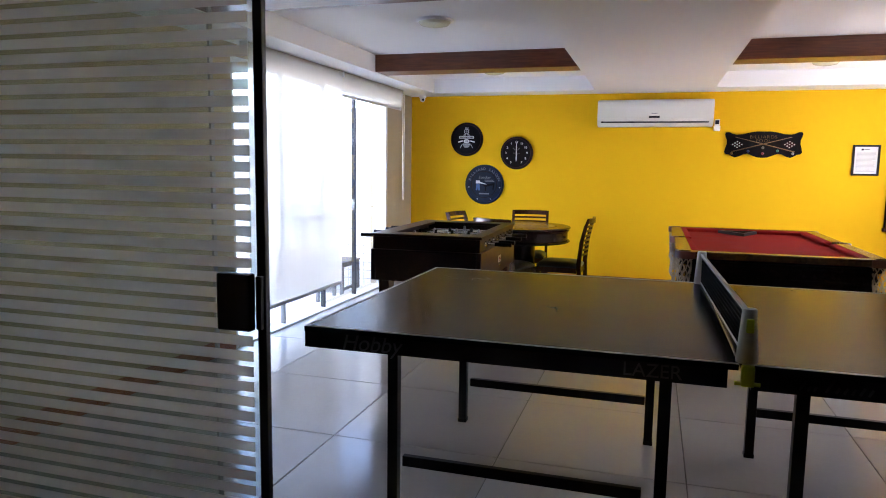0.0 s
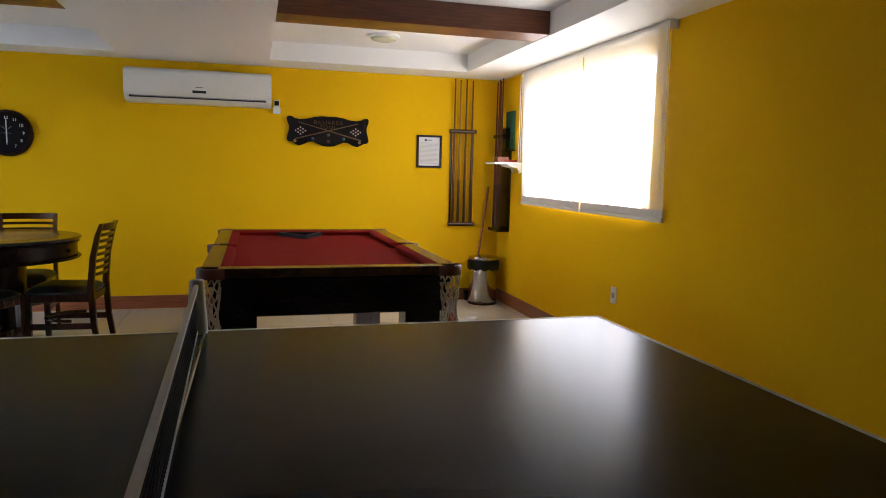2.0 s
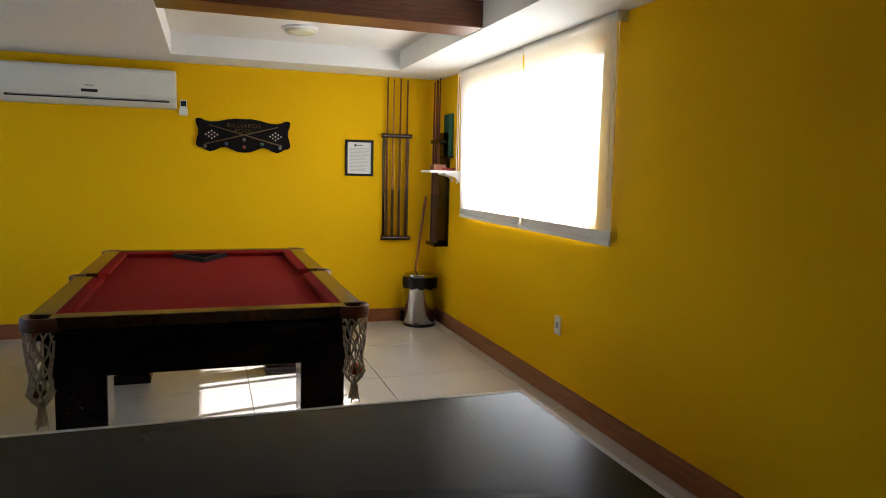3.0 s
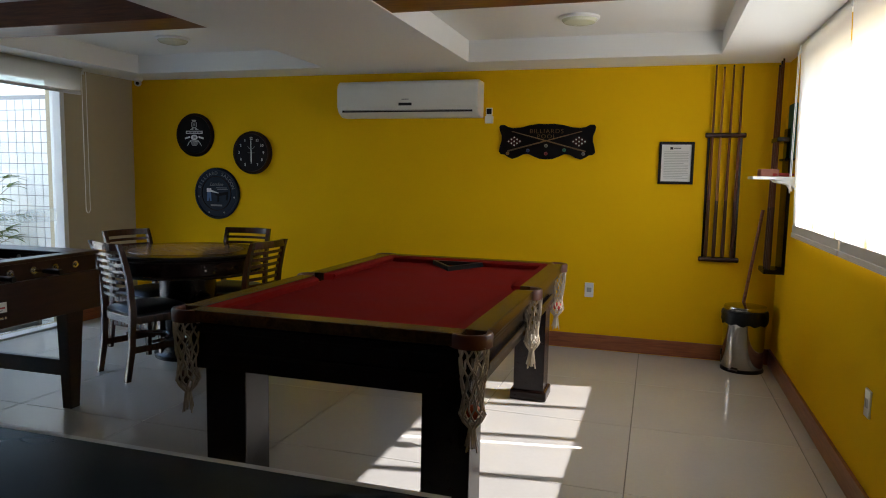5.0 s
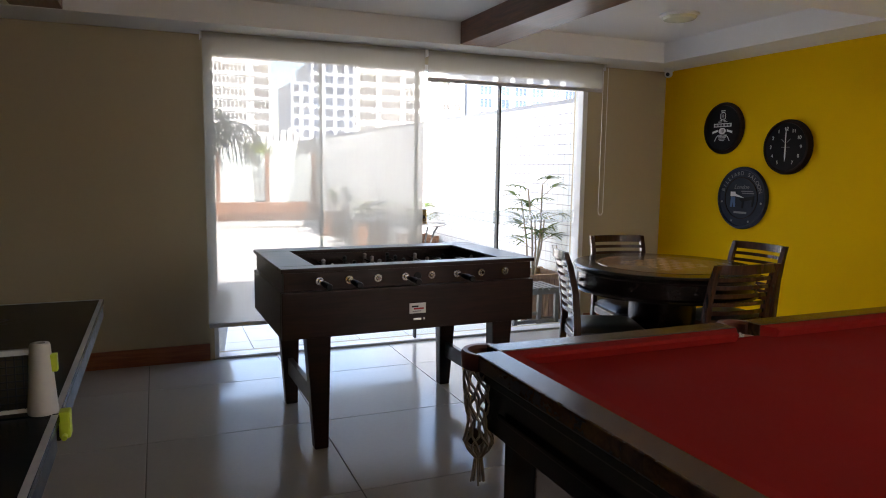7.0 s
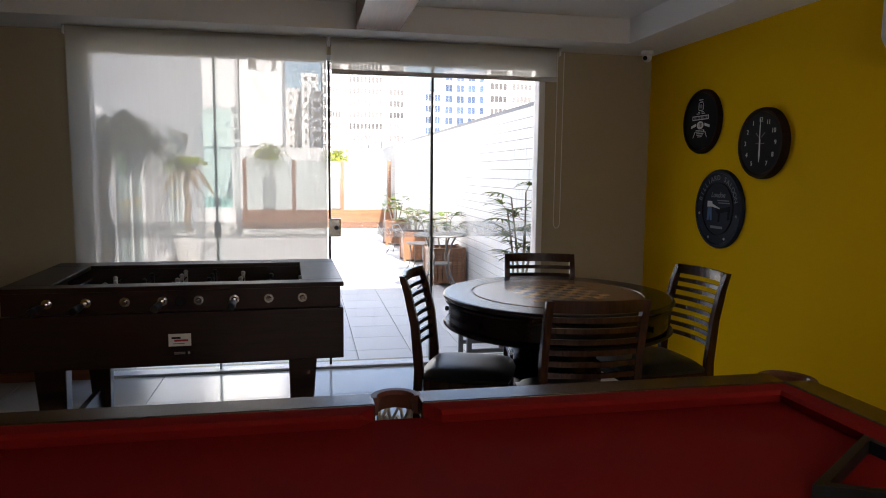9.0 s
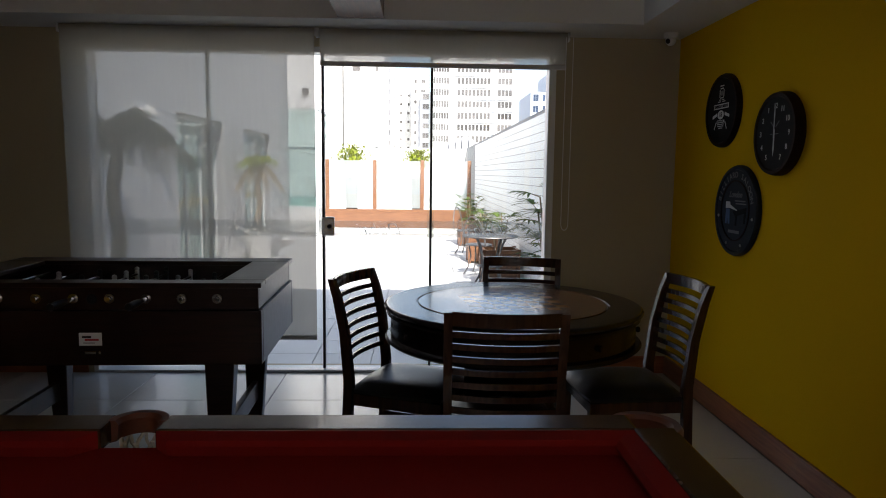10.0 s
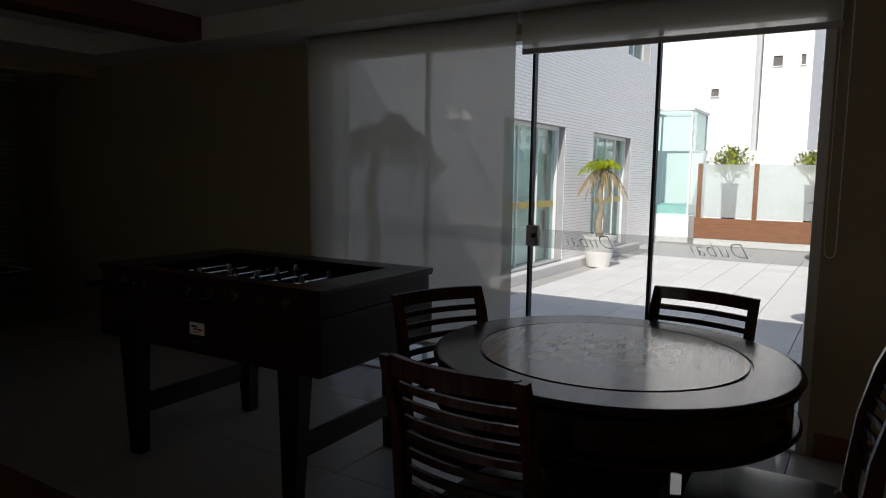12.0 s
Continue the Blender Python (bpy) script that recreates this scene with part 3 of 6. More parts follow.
            if last:
                for q in range(6):
                    bm.faces.new((last[q], last[(q + 1) % 6], ring[(q + 1) % 6], ring[q])).smooth = True
            else:
                bm.faces.new(ring[::-1])
            last = ring
        bm.faces.new(last)
        pk = part("pocket", bm, "brownleather", t, "brown leather pocket collar")
        bm = bmesh.new()
        ox, oy = 0.02 * math.cos(radians(a0)), 0.02 * math.sin(radians(a0))
        nst, steps = 9, 12
        drop = 0.27 if k != 5 else 0.24

        def bag(u):
            r = 0.86 * rad * (0.95 - 0.35 * u) if u < 0.45 else 0.86 * rad * (0.79 - 0.16 * math.sin((u - 0.45) * 9)) * (1 if u < 0.85 else max(0.25, 1 - (u - 0.85) * 5))
            return r

        for i in range(nst):
            for sg in (-1, 1):
                pts = []
                for j in range(steps + 1):
                    u = j / steps
                    a = 2 * math.pi * i / nst + sg * u * 2.6 + 0.12 * math.sin(j * 2.1 + i)
                    pts.append((x + ox + bag(u) * math.cos(a), y + oy + bag(u) * math.sin(a), 0.758 - (drop + 0.013) * u))
                sweep(bm, pts, 0.0042, 4)
        nt = part("net", bm, "cord", pk, "knotted cotton cord net")
        bm = bmesh.new()
        for i in range(14):
            a = 2 * math.pi * i / 14
            sweep(bm, [(x + ox + 0.008 * math.cos(a), y + oy + 0.008 * math.sin(a), 0.745 - drop + 0.012), (x + ox + 0.014 * math.cos(a), y + oy + 0.014 * math.sin(a), 0.745 - drop - 0.03), (x + ox + (0.018 + 0.006 * math.sin(i * 3)) * math.cos(a), y + oy + 0.02 * math.sin(a), 0.745 - drop - 0.075 - 0.012 * math.sin(i * 5))], 0.003, 4)
        part("tassel", bm, "cord", pk, "frayed cord tassel")
        k += 1
    return t


pool_table()


def ball(loc, color, label):
    m = mat("ball_paint", color, 0.12, vary=0.02, bump=0)
    bm = bmesh.new()
    bmesh.ops.create_uvsphere(bm, u_segments=20, v_segments=12, radius=0.026)
    for f in bm.faces:
        f.smooth = True
    o = part("billiard_ball", bm, m, None, "", Matrix.Translation(loc))
    tagged(o, label, "ball", "balls in the pocket nets")


ball((2.274, 5.511, 0.53), (0.62, 0.13, 0.05), "orange billiard ball caught in a pocket net")
ball((1.126, 5.511, 0.53), (0.10, 0.06, 0.04), "dark billiard ball caught in a pocket net")
ball((2.295, 6.505, 0.555), (0.60, 0.58, 0.52), "white billiard ball caught in a pocket net")
ball((2.274, 7.539, 0.53), (0.50, 0.06, 0.05), "red billiard ball caught in a pocket net")


def triangle_rack():
    bm = bmesh.new()
    pts = [(-0.165, 0.0), (0.165, 0.0), (0.0, -0.285)]
    inn = [(-0.135, -0.018), (0.135, -0.018), (0.0, -0.250)]
    for i in range(3):
        a, b, c, d = pts[i], pts[(i + 1) % 3], inn[(i + 1) % 3], inn[i]
        prism(bm, [a, b, c, d], 0.0, 0.026)
    ob = part("triangle_rack", bm, "blacktrim", None, "", pose(1.66, 7.44, 0.763, 0, 0, 4))
    tagged(ob, "black plastic triangle rack lying on the red cloth", "triangle rack")


triangle_rack()


# ---- table tennis table ----
def tennis_table():
    t = thing("table_tennis_table", pose(1.14, 3.6825, 0), "dark table tennis table on black steel legs with a net", "tennis table")
    L, W, z, MID = 1.37, 0.7625, 0.76, 0.045
    for s in (-1, 1):
        x0, x1 = (MID + 0.004, L) if s > 0 else (-L, MID - 0.004)
        top = part("tabletop", bx(x0, x1, -W, W, z - 0.018, z, bevel=0.002), "slate", t, "worn dark green painted half top")
        for yy in (-1, 1):
            part("apron", bx(x0 + (0.028 if s > 0 else 0), x1 - (0.028 if s < 0 else 0), yy * W - (0.028 if yy > 0 else -0.004), yy * W + (-0.004 if yy > 0 else 0.028), z - 0.075, z - 0.018, bevel=0.002), "blackpaint", t)
            part("edge_line", bx(x0 + 0.001, x1 - 0.001, yy * W - (0.016 if yy > 0 else -0.0015), yy * W + (-0.0015 if yy > 0 else 0.016), z, z + 0.0008), "edge", top, "thin pale border line")
        xe = x1 if s > 0 else x0
        part("apron", bx(xe - (0.028 if s > 0 else -0.004), xe + (-0.004 if s > 0 else 0.028), -W + 0.03, W - 0.03, z - 0.075, z - 0.018, bevel=0.002), "blackpaint", t)
        part("edge_line", bx(min(xe, xe - s * 0.016) + 0.001, max(xe, xe - s * 0.016) - 0.001, -W + 0.017, W - 0.017, z, z + 0.0008), "edge", top)
        for xx in (0.225, 1.13):
            for yy in (-1, 1):
                x, y = s * xx + (0.073 if xx < 0.5 and s < 0 and yy < 0 else 0.035 if xx < 0.5 else 0.012), (0.47 if yy > 0 else -0.535)
                leg = part("leg", bx(x - 0.02, x + 0.02, y - 0.02, y + 0.02, 0.0, z - 0.02, bevel=0.003), "blackpaint", t)
                part("foot", bx(x - 0.022, x + 0.022, y - 0.022, y + 0.022, 0.0, 0.02, bevel=0.003), "blacktrim", leg)
        for yy in (-1, 1):
            part("crossbar", bx(min(s * 0.225, s * 1.11) + 0.03, max(s * 0.225, s * 1.11) + 0.012, (0.47 if yy > 0 else -0.535) - 0.012, (0.47 if yy > 0 else -0.535) + 0.012, 0.195, 0.235, bevel=0.002), "blackpaint", t)
        part("brace", sweep(bmesh.new(), [(s * 0.225 + 0.035, 0.44, 0.45), (s * 0.60, 0.43, z - 0.03)], 0.006, 6), "steel", t)
    # lettering on the apron
    face = Matrix.Rotation(radians(90), 4, "X")
    for txt, x, sz in (("Hobby", -1.12, 0.08), ("LAZER", -0.20, 0.06)):
        words("lettering", txt, sz, "grey_print" if txt == "Hobby" else "dim_print", t, Matrix.Translation((x, -W - 0.0045 + 0.008, z - 0.046)) @ face, 0.0005, shear=0.0 if txt == "LAZER" else 0.25)
    for x, h in ((0.205, 0.030), (0.226, 0.016), (0.241, 0.016), (0.272, 0.040), (0.298, 0.020), (0.318, 0.020), (0.338, 0.020), (0.358, 0.026), (0.380, 0.022)):
        part("print_bar", bx(-0.0035, 0.0035, -0.0003, 0.0003, 0, h), "faint_print", t, "faint slanted script", pose(x, -W + 0.0035, z - 0.06, 0, 28, 0))
    # net with posts and clamps
    net = part("net", bm_net(-0.71, 0.71, z + 0.012, z + 0.145), "net", t, "black mesh net", pose(MID, 0, 0, 0, 0, 1.6))
    part("net_tape", bx(-0.006, 0.006, -0.71, 0.71, z + 0.138, z + 0.150), "edge", net, "white top tape")
    part("net_tape", bx(-0.003, 0.003, -0.71, 0.71, z + 0.006, z + 0.014), "edge", net)
    for yy in (-1, 1):
        yp = yy * 0.728
        p = part("net_post", lathe(bmesh.new(), [(0, 0.0), (0.030, 0.0), (0.031, 0.006), (0.021, 0.155), (0.019, 0.160), (0.012, 0.161), (0.012, 0.150), (0, 0.150)], 28, (0, yp, z + 0.0012)), "postpl", t, "tapered pale plastic net post", Matrix.Translation((MID + (0.02 if yy < 0 else -0.02), 0, 0)))
        part("clip", bx(-0.010, 0.010, yp + yy * 0.026 - 0.008, yp + yy * 0.026 + 0.008, z + 0.095, z + 0.135, bevel=0.003), "lime", p, "lime green clip")
        part("clamp", bx(-0.018, 0.018, yy * W - 0.012 + yy * 0.008, yy * W + 0.012 + yy * 0.008, z - 0.060, z + 0.002, bevel=0.005), "lime", p, "lime green clamp")
        part("screw", tube(bmesh.new(), (-0.035, yy * (W + 0.008), z - 0.053), (0.035, yy * (W + 0.008), z - 0.053), 0.006), "lime", p)


def bm_net(y0, y1, z0, z1):
    """A knotted mesh of thin flat threads."""
    bm = bmesh.new()
    n = int((y1 - y0) / 0.016)
    for i in range(n + 1):
        y = y0 + (y1 - y0) * i / n
        box(bm, -0.0012, 0.0012, y - 0.0012, y + 0.0012, z0, z1)
    m = int((z1 - z0) / 0.016)
    for i in range(m + 1):
        z = z0 + (z1 - z0) * i / m
        box(bm, -0.0011, 0.0011, y0, y1, z - 0.0012, z + 0.0012)
    return bm


tennis_table()


# ---- football table ----
def football_table():
    x0, x1, y0, y1 = -0.39, 0.39, -0.65, 0.65
    t = thing("football_table", pose(-0.548, 5.795, 0, 0, 0, 1.5), "dark brown wooden football table on tapered legs", "football table")
    zt = 0.864
    for a in ((x0, x0 + 0.13, y0, y1), (x1 - 0.085, x1, y0, y1), (x0 + 0.13, x1 - 0.085, y0, y0 + 0.17), (x0 + 0.13, x1 - 0.085, y1 - 0.17, y1)):
        part("top_board", bx(*a, zt - 0.02, zt, bevel=0.004), "foos", t)
    i = 0.014
    for a in ((x1 - 0.04, x1 - i, y0 + i, y1 - i), (x0 + i, x0 + 0.04, y0 + i, y1 - i), (x0 + 0.04, x1 - 0.04, y0 + i, y0 + 0.04), (x0 + 0.04, x1 - 0.04, y1 - 0.04, y1 - i)):
        part("upper_side", bx(*a, 0.757, zt - 0.021, bevel=0.003), "foos", t)
    i = 0.002
    for a in ((x1 - 0.035, x1 - i, y0 + i, y1 - i), (x0 + i, x0 + 0.035, y0 + i, y1 - i), (x0 + 0.035, x1 - 0.035, y0 + i, y0 + 0.035), (x0 + 0.035, x1 - 0.035, y1 - 0.035, y1 - i)):
        part("lower_side", bx(*a, 0.540, 0.755, bevel=0.005), "foos", t)
    part("pitch", bx(x0 + 0.036, x1 - 0.036, y0 + 0.036, y1 - 0.036, 0.730, 0.742), mat("pitch_green", (0.03, 0.07, 0.03), 0.5), t, "dark green playing pitch")
    part("bottom", bx(x0 + 0.036, x1 - 0.036, y0 + 0.036, y1 - 0.036, 0.55, 0.565), "foos", t)
    for sx in (-1, 1):
        for sy in (-1, 1):
            bm = bmesh.new()
            cx, cy = sx * 0.335, sy * 0.48
            q = [(-0.048, 0.0), (0.048, 0.0)]
            lo = [bm.verts.new((cx + a * 0.030 - sx * 0.0, cy + b * 0.032 + sy * -0.014, 0)) for a, b in ((-1, -1), (1, -1), (1, 1), (-1, 1))]
            hi = [bm.verts.new((cx + a * 0.040, cy + b * 0.058, 0.56)) for a, b in ((-1, -1), (1, -1), (1, 1), (-1, 1))]
            bm.faces.new(lo[::-1])
            bm.faces.new(hi)
            for k in range(4):
                bm.faces.new((lo[k], lo[(k + 1) % 4], hi[(k + 1) % 4], hi[k]))
            bmesh.ops.bevel(bm, geom=list(bm.edges), offset=0.004, segments=1, affect="EDGES")
            part("leg", bm, "foos", t)
    for sy in (-1, 1):
        part("stretcher", bx(-0.30, 0.30, sy * 0.475 - 0.014, sy * 0.475 + 0.014, 0.175, 0.265, bevel=0.003), "foos", t)
    # rods: four worked from each long side
    ys = [-0.475, -0.338, -0.198, -0.06, 0.075, 0.212, 0.346, 0.48]
    for n, y in enumerate(ys):
        zc = 0.802
        near = n in (0, 1, 3, 5)
        rod = part("rod", tube(bmesh.new(), (-0.56 if not near else -0.42, y, zc), (0.47 if near else 0.40, y, zc), 0.0075, n=10), "chrome", t, "chromed player rod")
        for s in (-1, 1):
            bm = lathe(bmesh.new(), [(0.010, -0.004), (0.010, 0.006), (0.019, 0.006), (0.021, 0.0), (0.021, -0.004)], 20)
            bmesh.ops.transform(bm, matrix=Matrix.Translation((s * 0.380, y, zc)) @ Matrix.Rotation(s * math.pi / 2, 4, "Y"), verts=bm.verts)
            part("bushing", bm, "steel", rod, "round metal bushing")
        s = 1 if near else -1
        bm = lathe(bmesh.new(), [(0.0, 0), (0.011, 0.0), (0.013, 0.02), (0.015, 0.06), (0.013, 0.095), (0.016, 0.105), (0.013, 0.113), (0, 0.114)], 14)
        bmesh.ops.transform(bm, matrix=Matrix.Translation((s * (0.445 if near else 0.53), y, zc)) @ Matrix.Rotation(s * math.pi / 2, 4, "Y"), verts=bm.verts)
        part("handle", bm, "blacktrim", rod, "black turned handle")
        count = (1, 2, 3, 5, 5, 3, 2, 1)[n]
        for k in range(count):
            x = (k - (count - 1) / 2) * (0.13 if count > 3 else 0.18)
            bm = bmesh.new()
            box(bm, x - 0.012, x + 0.012, y - 0.008, y + 0.008, zc - 0.055, zc + 0.018, bevel=0.004)
            lathe(bm, [(0, 0.034), (0.009, 0.030), (0.011, 0.022), (0.008, 0.013), (0, 0.012)], 10, (x, y, zc + 0.002))
            part("player", bm, "greypl" if n % 2 else "blacktrim", rod, "small moulded player figure")
    bm = lathe(bmesh.new(), [(0.0, 0.004), (0.017, 0.004), (0.021, 0.0), (0.0, 0.0)], 18)
    bmesh.ops.transform(bm, matrix=Matrix.Translation((x1 - 0.014, 0.005, 0.798)) @ Matrix.Rotation(math.pi / 2, 4, "Y"), verts=bm.verts)
    part("score_dial", bm, "blacktrim", t)
    pl = part("nameplate", bx(x1 - 0.002, x1 + 0.0015, -0.042, 0.043, 0.620, 0.670, bevel=0.001), "whitepl", t, "white maker's nameplate")
    red = mat("red_print", (0.5, 0.03, 0.03), 0.5)
    part("print_bar", bx(x1 + 0.0016, x1 + 0.002, -0.030, 0.004, 0.650, 0.658), "darkpl", pl)
    part("print_bar", bx(x1 + 0.0016, x1 + 0.002, -0.020, 0.032, 0.639, 0.647), red, pl)
    part("print_bar", bx(x1 + 0.0016, x1 + 0.002, -0.026, 0.018, 0.629, 0.632), "grey_print", pl)
    part("coin_slot", bx(x1 - 0.002, x1 + 0.003, -0.022, 0.020, 0.587, 0.597, bevel=0.001), "steel", t)
    part("latch", bx(x1 - 0.002, x1 + 0.003, 0.030, 0.038, 0.587, 0.597, bevel=0.001), "steel", t)


football_table()


# ---- round games table and chairs ----
def round_table():
    t = thing("round_table", pose(-0.36, 7.455, 0), "round dark games table with an inlaid chessboard on a drum base", "table")
    R = 0.535
    part("tabletop", lathe(bmesh.new(), [(0, 0.735), (R - 0.04, 0.735), (R - 0.03, 0.735), (R - 0.006, 0.741), (R, 0.750), (R - 0.004, 0.758), (R - 0.010, 0.7612), (R - 0.014, 0.762), (R - 0.018, 0.762), (0.408, 0.762), (0.4012, 0.762), (0.4008, 0.7615), (0.399, 0.757), (0.393, 0.757), (0.3912, 0.7615), (0.3908, 0.762), (0, 0.762)], 72), wood("lacquered_top_wood", (0.008, 0.0035, 0.003), (0.016, 0.0065, 0.005), 0.20, (10, 1, 10), coat=0.0, spec=0.5), t)
    part("apron", lathe(bmesh.new(), [(0.30, 0.63), (R - 0.035, 0.63), (R - 0.028, 0.637), (R - 0.028, 0.645), (R - 0.028, 0.71), (R - 0.028, 0.715), (R - 0.012, 0.722), (R - 0.02, 0.734), (0.30, 0.734)], 64), "walnut", t)
    part("moulding", lathe(bmesh.new(), [(R - 0.04, 0.612), (R - 0.012, 0.612), (R - 0.004, 0.62), (R - 0.012, 0.629), (R - 0.04, 0.629)], 64), "walnut", t)
    part("drum", lathe(bmesh.new(), [(0, 0.0), (0.23, 0.0), (0.235, 0.03), (0.215, 0.045), (0.20, 0.07), (0.196, 0.09), (0.195, 0.57), (0.195, 0.58), (0.21, 0.63), (0, 0.63)], 48), "walnut", t)
    board = part("inner_panel", lathe(bmesh.new(), [(0, 0.7622), (0.390, 0.7622), (0.390, 0.7632), (0, 0.7632)], 64), wood("inlay_wood", (0.24, 0.105, 0.042), (0.32, 0.15, 0.065), 0.20), t, "round brown inlaid panel")
    lightwood = wood("maple_inlay", (0.50, 0.31, 0.14), (0.58, 0.37, 0.18), 0.20)
    for i in range(8):
        for j in range(8):
            if (i + j) % 2:
                part("chess_square", bx(-0.2 + i * 0.05, -0.15 + i * 0.05, -0.2 + j * 0.05, -0.15 + j * 0.05, 0.7630, 0.76335), lightwood, board)
    for k in range(8):
        a = 2 * math.pi * (k + 0.5) / 8
        bm = lathe(bmesh.new(), [(0, 0), (0.008, 0.0), (0.013, 0.008), (0.010, 0.016), (0, 0.019)], 14)
        bmesh.ops.transform(bm, matrix=Matrix.Translation((0.506 * math.cos(a), 0.506 * math.sin(a), 0.675)) @ Matrix.Rotation(a, 4, "Z") @ Matrix.Rotation(math.pi / 2, 4, "Y"), verts=bm.verts)
        part("drawer_knob", bm, "walnut", t, "small dark knob")
    t.matrix_basis = t.matrix_basis @ Matrix.Rotation(radians(8), 4, "Z")


round_table()


def chair(m):
    """A ladder-back chair; it faces +y, its back along x."""
    t = thing("dining_chair", m, "dark-stained wooden ladder-back chair with a black padded seat", "chair", "chairs round the table")
    W, D = 0.182, 0.19
    for s in (-1, 1):
        bm = bmesh.new()
        last = None
        for z, y, w in ((0.0, -D - 0.045, 0.016), (0.2, -D - 0.012, 0.018), (0.45, -D, 0.020), (0.65, -D - 0.02, 0.018), (0.79, -D - 0.052, 0.016), (0.866, -D - 0.078, 0.012)):
            ring = [bm.verts.new((s * W + a * 0.014, y + b * w, z)) for a, b in ((-1, -1), (1, -1), (1, 1), (-1, 1))]
            if last:
                for k in range(4):
                    bm.faces.new((last[k], last[(k + 1) % 4], ring[(k + 1) % 4], ring[k]))
            else:
                bm.faces.new(ring[::-1])
            last = ring
        bm.faces.new(last)
        part("back_post", bm, "chairwood", t)
        bm = bmesh.new()
        lo = [bm.verts.new((s * (W - 0.005) + a * 0.014, D + b * 0.014, 0)) for a, b in ((-1, -1), (1, -1), (1, 1), (-1, 1))]
        hi = [bm.verts.new((s * (W - 0.005) + a * 0.019, D + b * 0.019, 0.405)) for a, b in ((-1, -1), (1, -1), (1, 1), (-1, 1))]
        bm.faces.new(lo[::-1])
        bm.faces.new(hi)
        for k in range(4):
            bm.faces.new((lo[k], lo[(k + 1) % 4], hi[(k + 1) % 4], hi[k]))
        part("leg", bm, "chairwood", t)
        part("stretcher", bx(s * (W - 0.003) - 0.009, s * (W - 0.003) + 0.009, -D - 0.01, D - 0.015, 0.172, 0.212, bevel=0.003), "chairwood", t)
        part("seat_rail", bx(s * (W - 0.002) - 0.011, s * (W - 0.002) + 0.011, -D + 0.021, D - 0.02, 0.355, 0.404, bevel=0.003), "chairwood", t)
    hoop = [((W - 0.012) * math.cos(math.pi * i / 16), -0.06 + 0.20 * math.sin(math.pi * i / 16), 0.225) for i in range(17)]
    part("bent_stretcher", sweep(bmesh.new(), hoop, 0.011, 8), "chairwood", t, "bentwood foot rest hoop")
    part("seat_rail", bx(-W + 0.015, W - 0.015, D - 0.011, D + 0.011, 0.355, 0.404, bevel=0.003), "chairwood", t)
    part("seat_rail", bx(-W + 0.015, W - 0.015, -D - 0.009, -D + 0.011, 0.355, 0.404, bevel=0.003), "chairwood", t)
    # padded seat
    bm = bmesh.new()
    n = 12
    grid = {}
    for i in range(n + 1):
        for j in range(n + 1):
            u, v = 2 * i / n - 1, 2 * j / n - 1
            e = (1 - abs(u) ** 5) * (1 - abs(v) ** 5)
            k = 1 - 0.06 * (abs(u) * abs(v)) ** 2
            grid[i, j] = bm.verts.new((u * 0.195 * k, v * 0.208 * k + 0.012, 0.420 + 0.038 * e ** 0.6))
    for i in range(n):
        for j in range(n):
            bm.faces.new((grid[i, j], grid[i + 1, j], grid[i + 1, j + 1], grid[i, j + 1])).smooth = True
    rim = [grid[i, 0] for i in range(n)] + [grid[n, j] for j in range(n)] + [grid[i, n] for i in range(n, 0, -1)] + [grid[0, j] for j in range(n, 0, -1)]
    low = [bm.verts.new((v.co.x * 0.97, v.co.y * 0.97, 0.405)) for v in rim]
    for i in range(len(rim)):
        k = (i + 1) % len(rim)
        bm.faces.new((rim[k], rim[i], low[i], low[k])).smooth = True
    bm.faces.new(low[::-1])
    part("seat", bm, "leather", t, "black leatherette seat pad")

    # curved slats and crest rail
    def slat(name, z, h, y, th, bow, lift=0.0):
        bm = bmesh.new()
        last = None
        k = 10
        for i in range(k + 1):
            u = 2 * i / k - 1
            x, yy = u * (W - 0.010), y - bow * (1 - u * u)
            zl = lift * (1 - u * u)
            ring = [bm.verts.new((x, yy - th, z - h + zl * 0.3)), bm.verts.new((x, yy + th, z - h + zl * 0.3)), bm.verts.new((x, yy + th, z + h + zl)), bm.verts.new((x, yy - th, z + h + zl))]
            if last:
                for q in range(4):
                    bm.faces.new((last[q], last[(q + 1) % 4], ring[(q + 1) % 4], ring[q]))
            else:
                bm.faces.new(ring[::-1])
            last = ring
        bm.faces.new(last)
        part(name, bm, "chairwood", t)

    for z in (0.530, 0.574, 0.618, 0.662, 0.706, 0.750, 0.792):
        y = -D - 0.02 - max(0, z - 0.65) * 0.25 + (0.65 - z) * 0.08 * (z < 0.65)
        slat("slat", z, 0.0098, y, 0.006, 0.028)
    slat("crest_rail", 0.845, 0.023, -D - 0.070, 0.009, 0.032, 0.0)
    return t


first = chair(pose(-0.352, 7.029, 0, 0, 0, -21.5))
copy_thing(first, pose(0.116, 7.353, 0, 0, 0, 86.5))
copy_thing(first, pose(-0.318, 7.929, 0, 0, 0, 185))
copy_thing(first, pose(-0.755, 7.541, 0, 0, 0, -102))


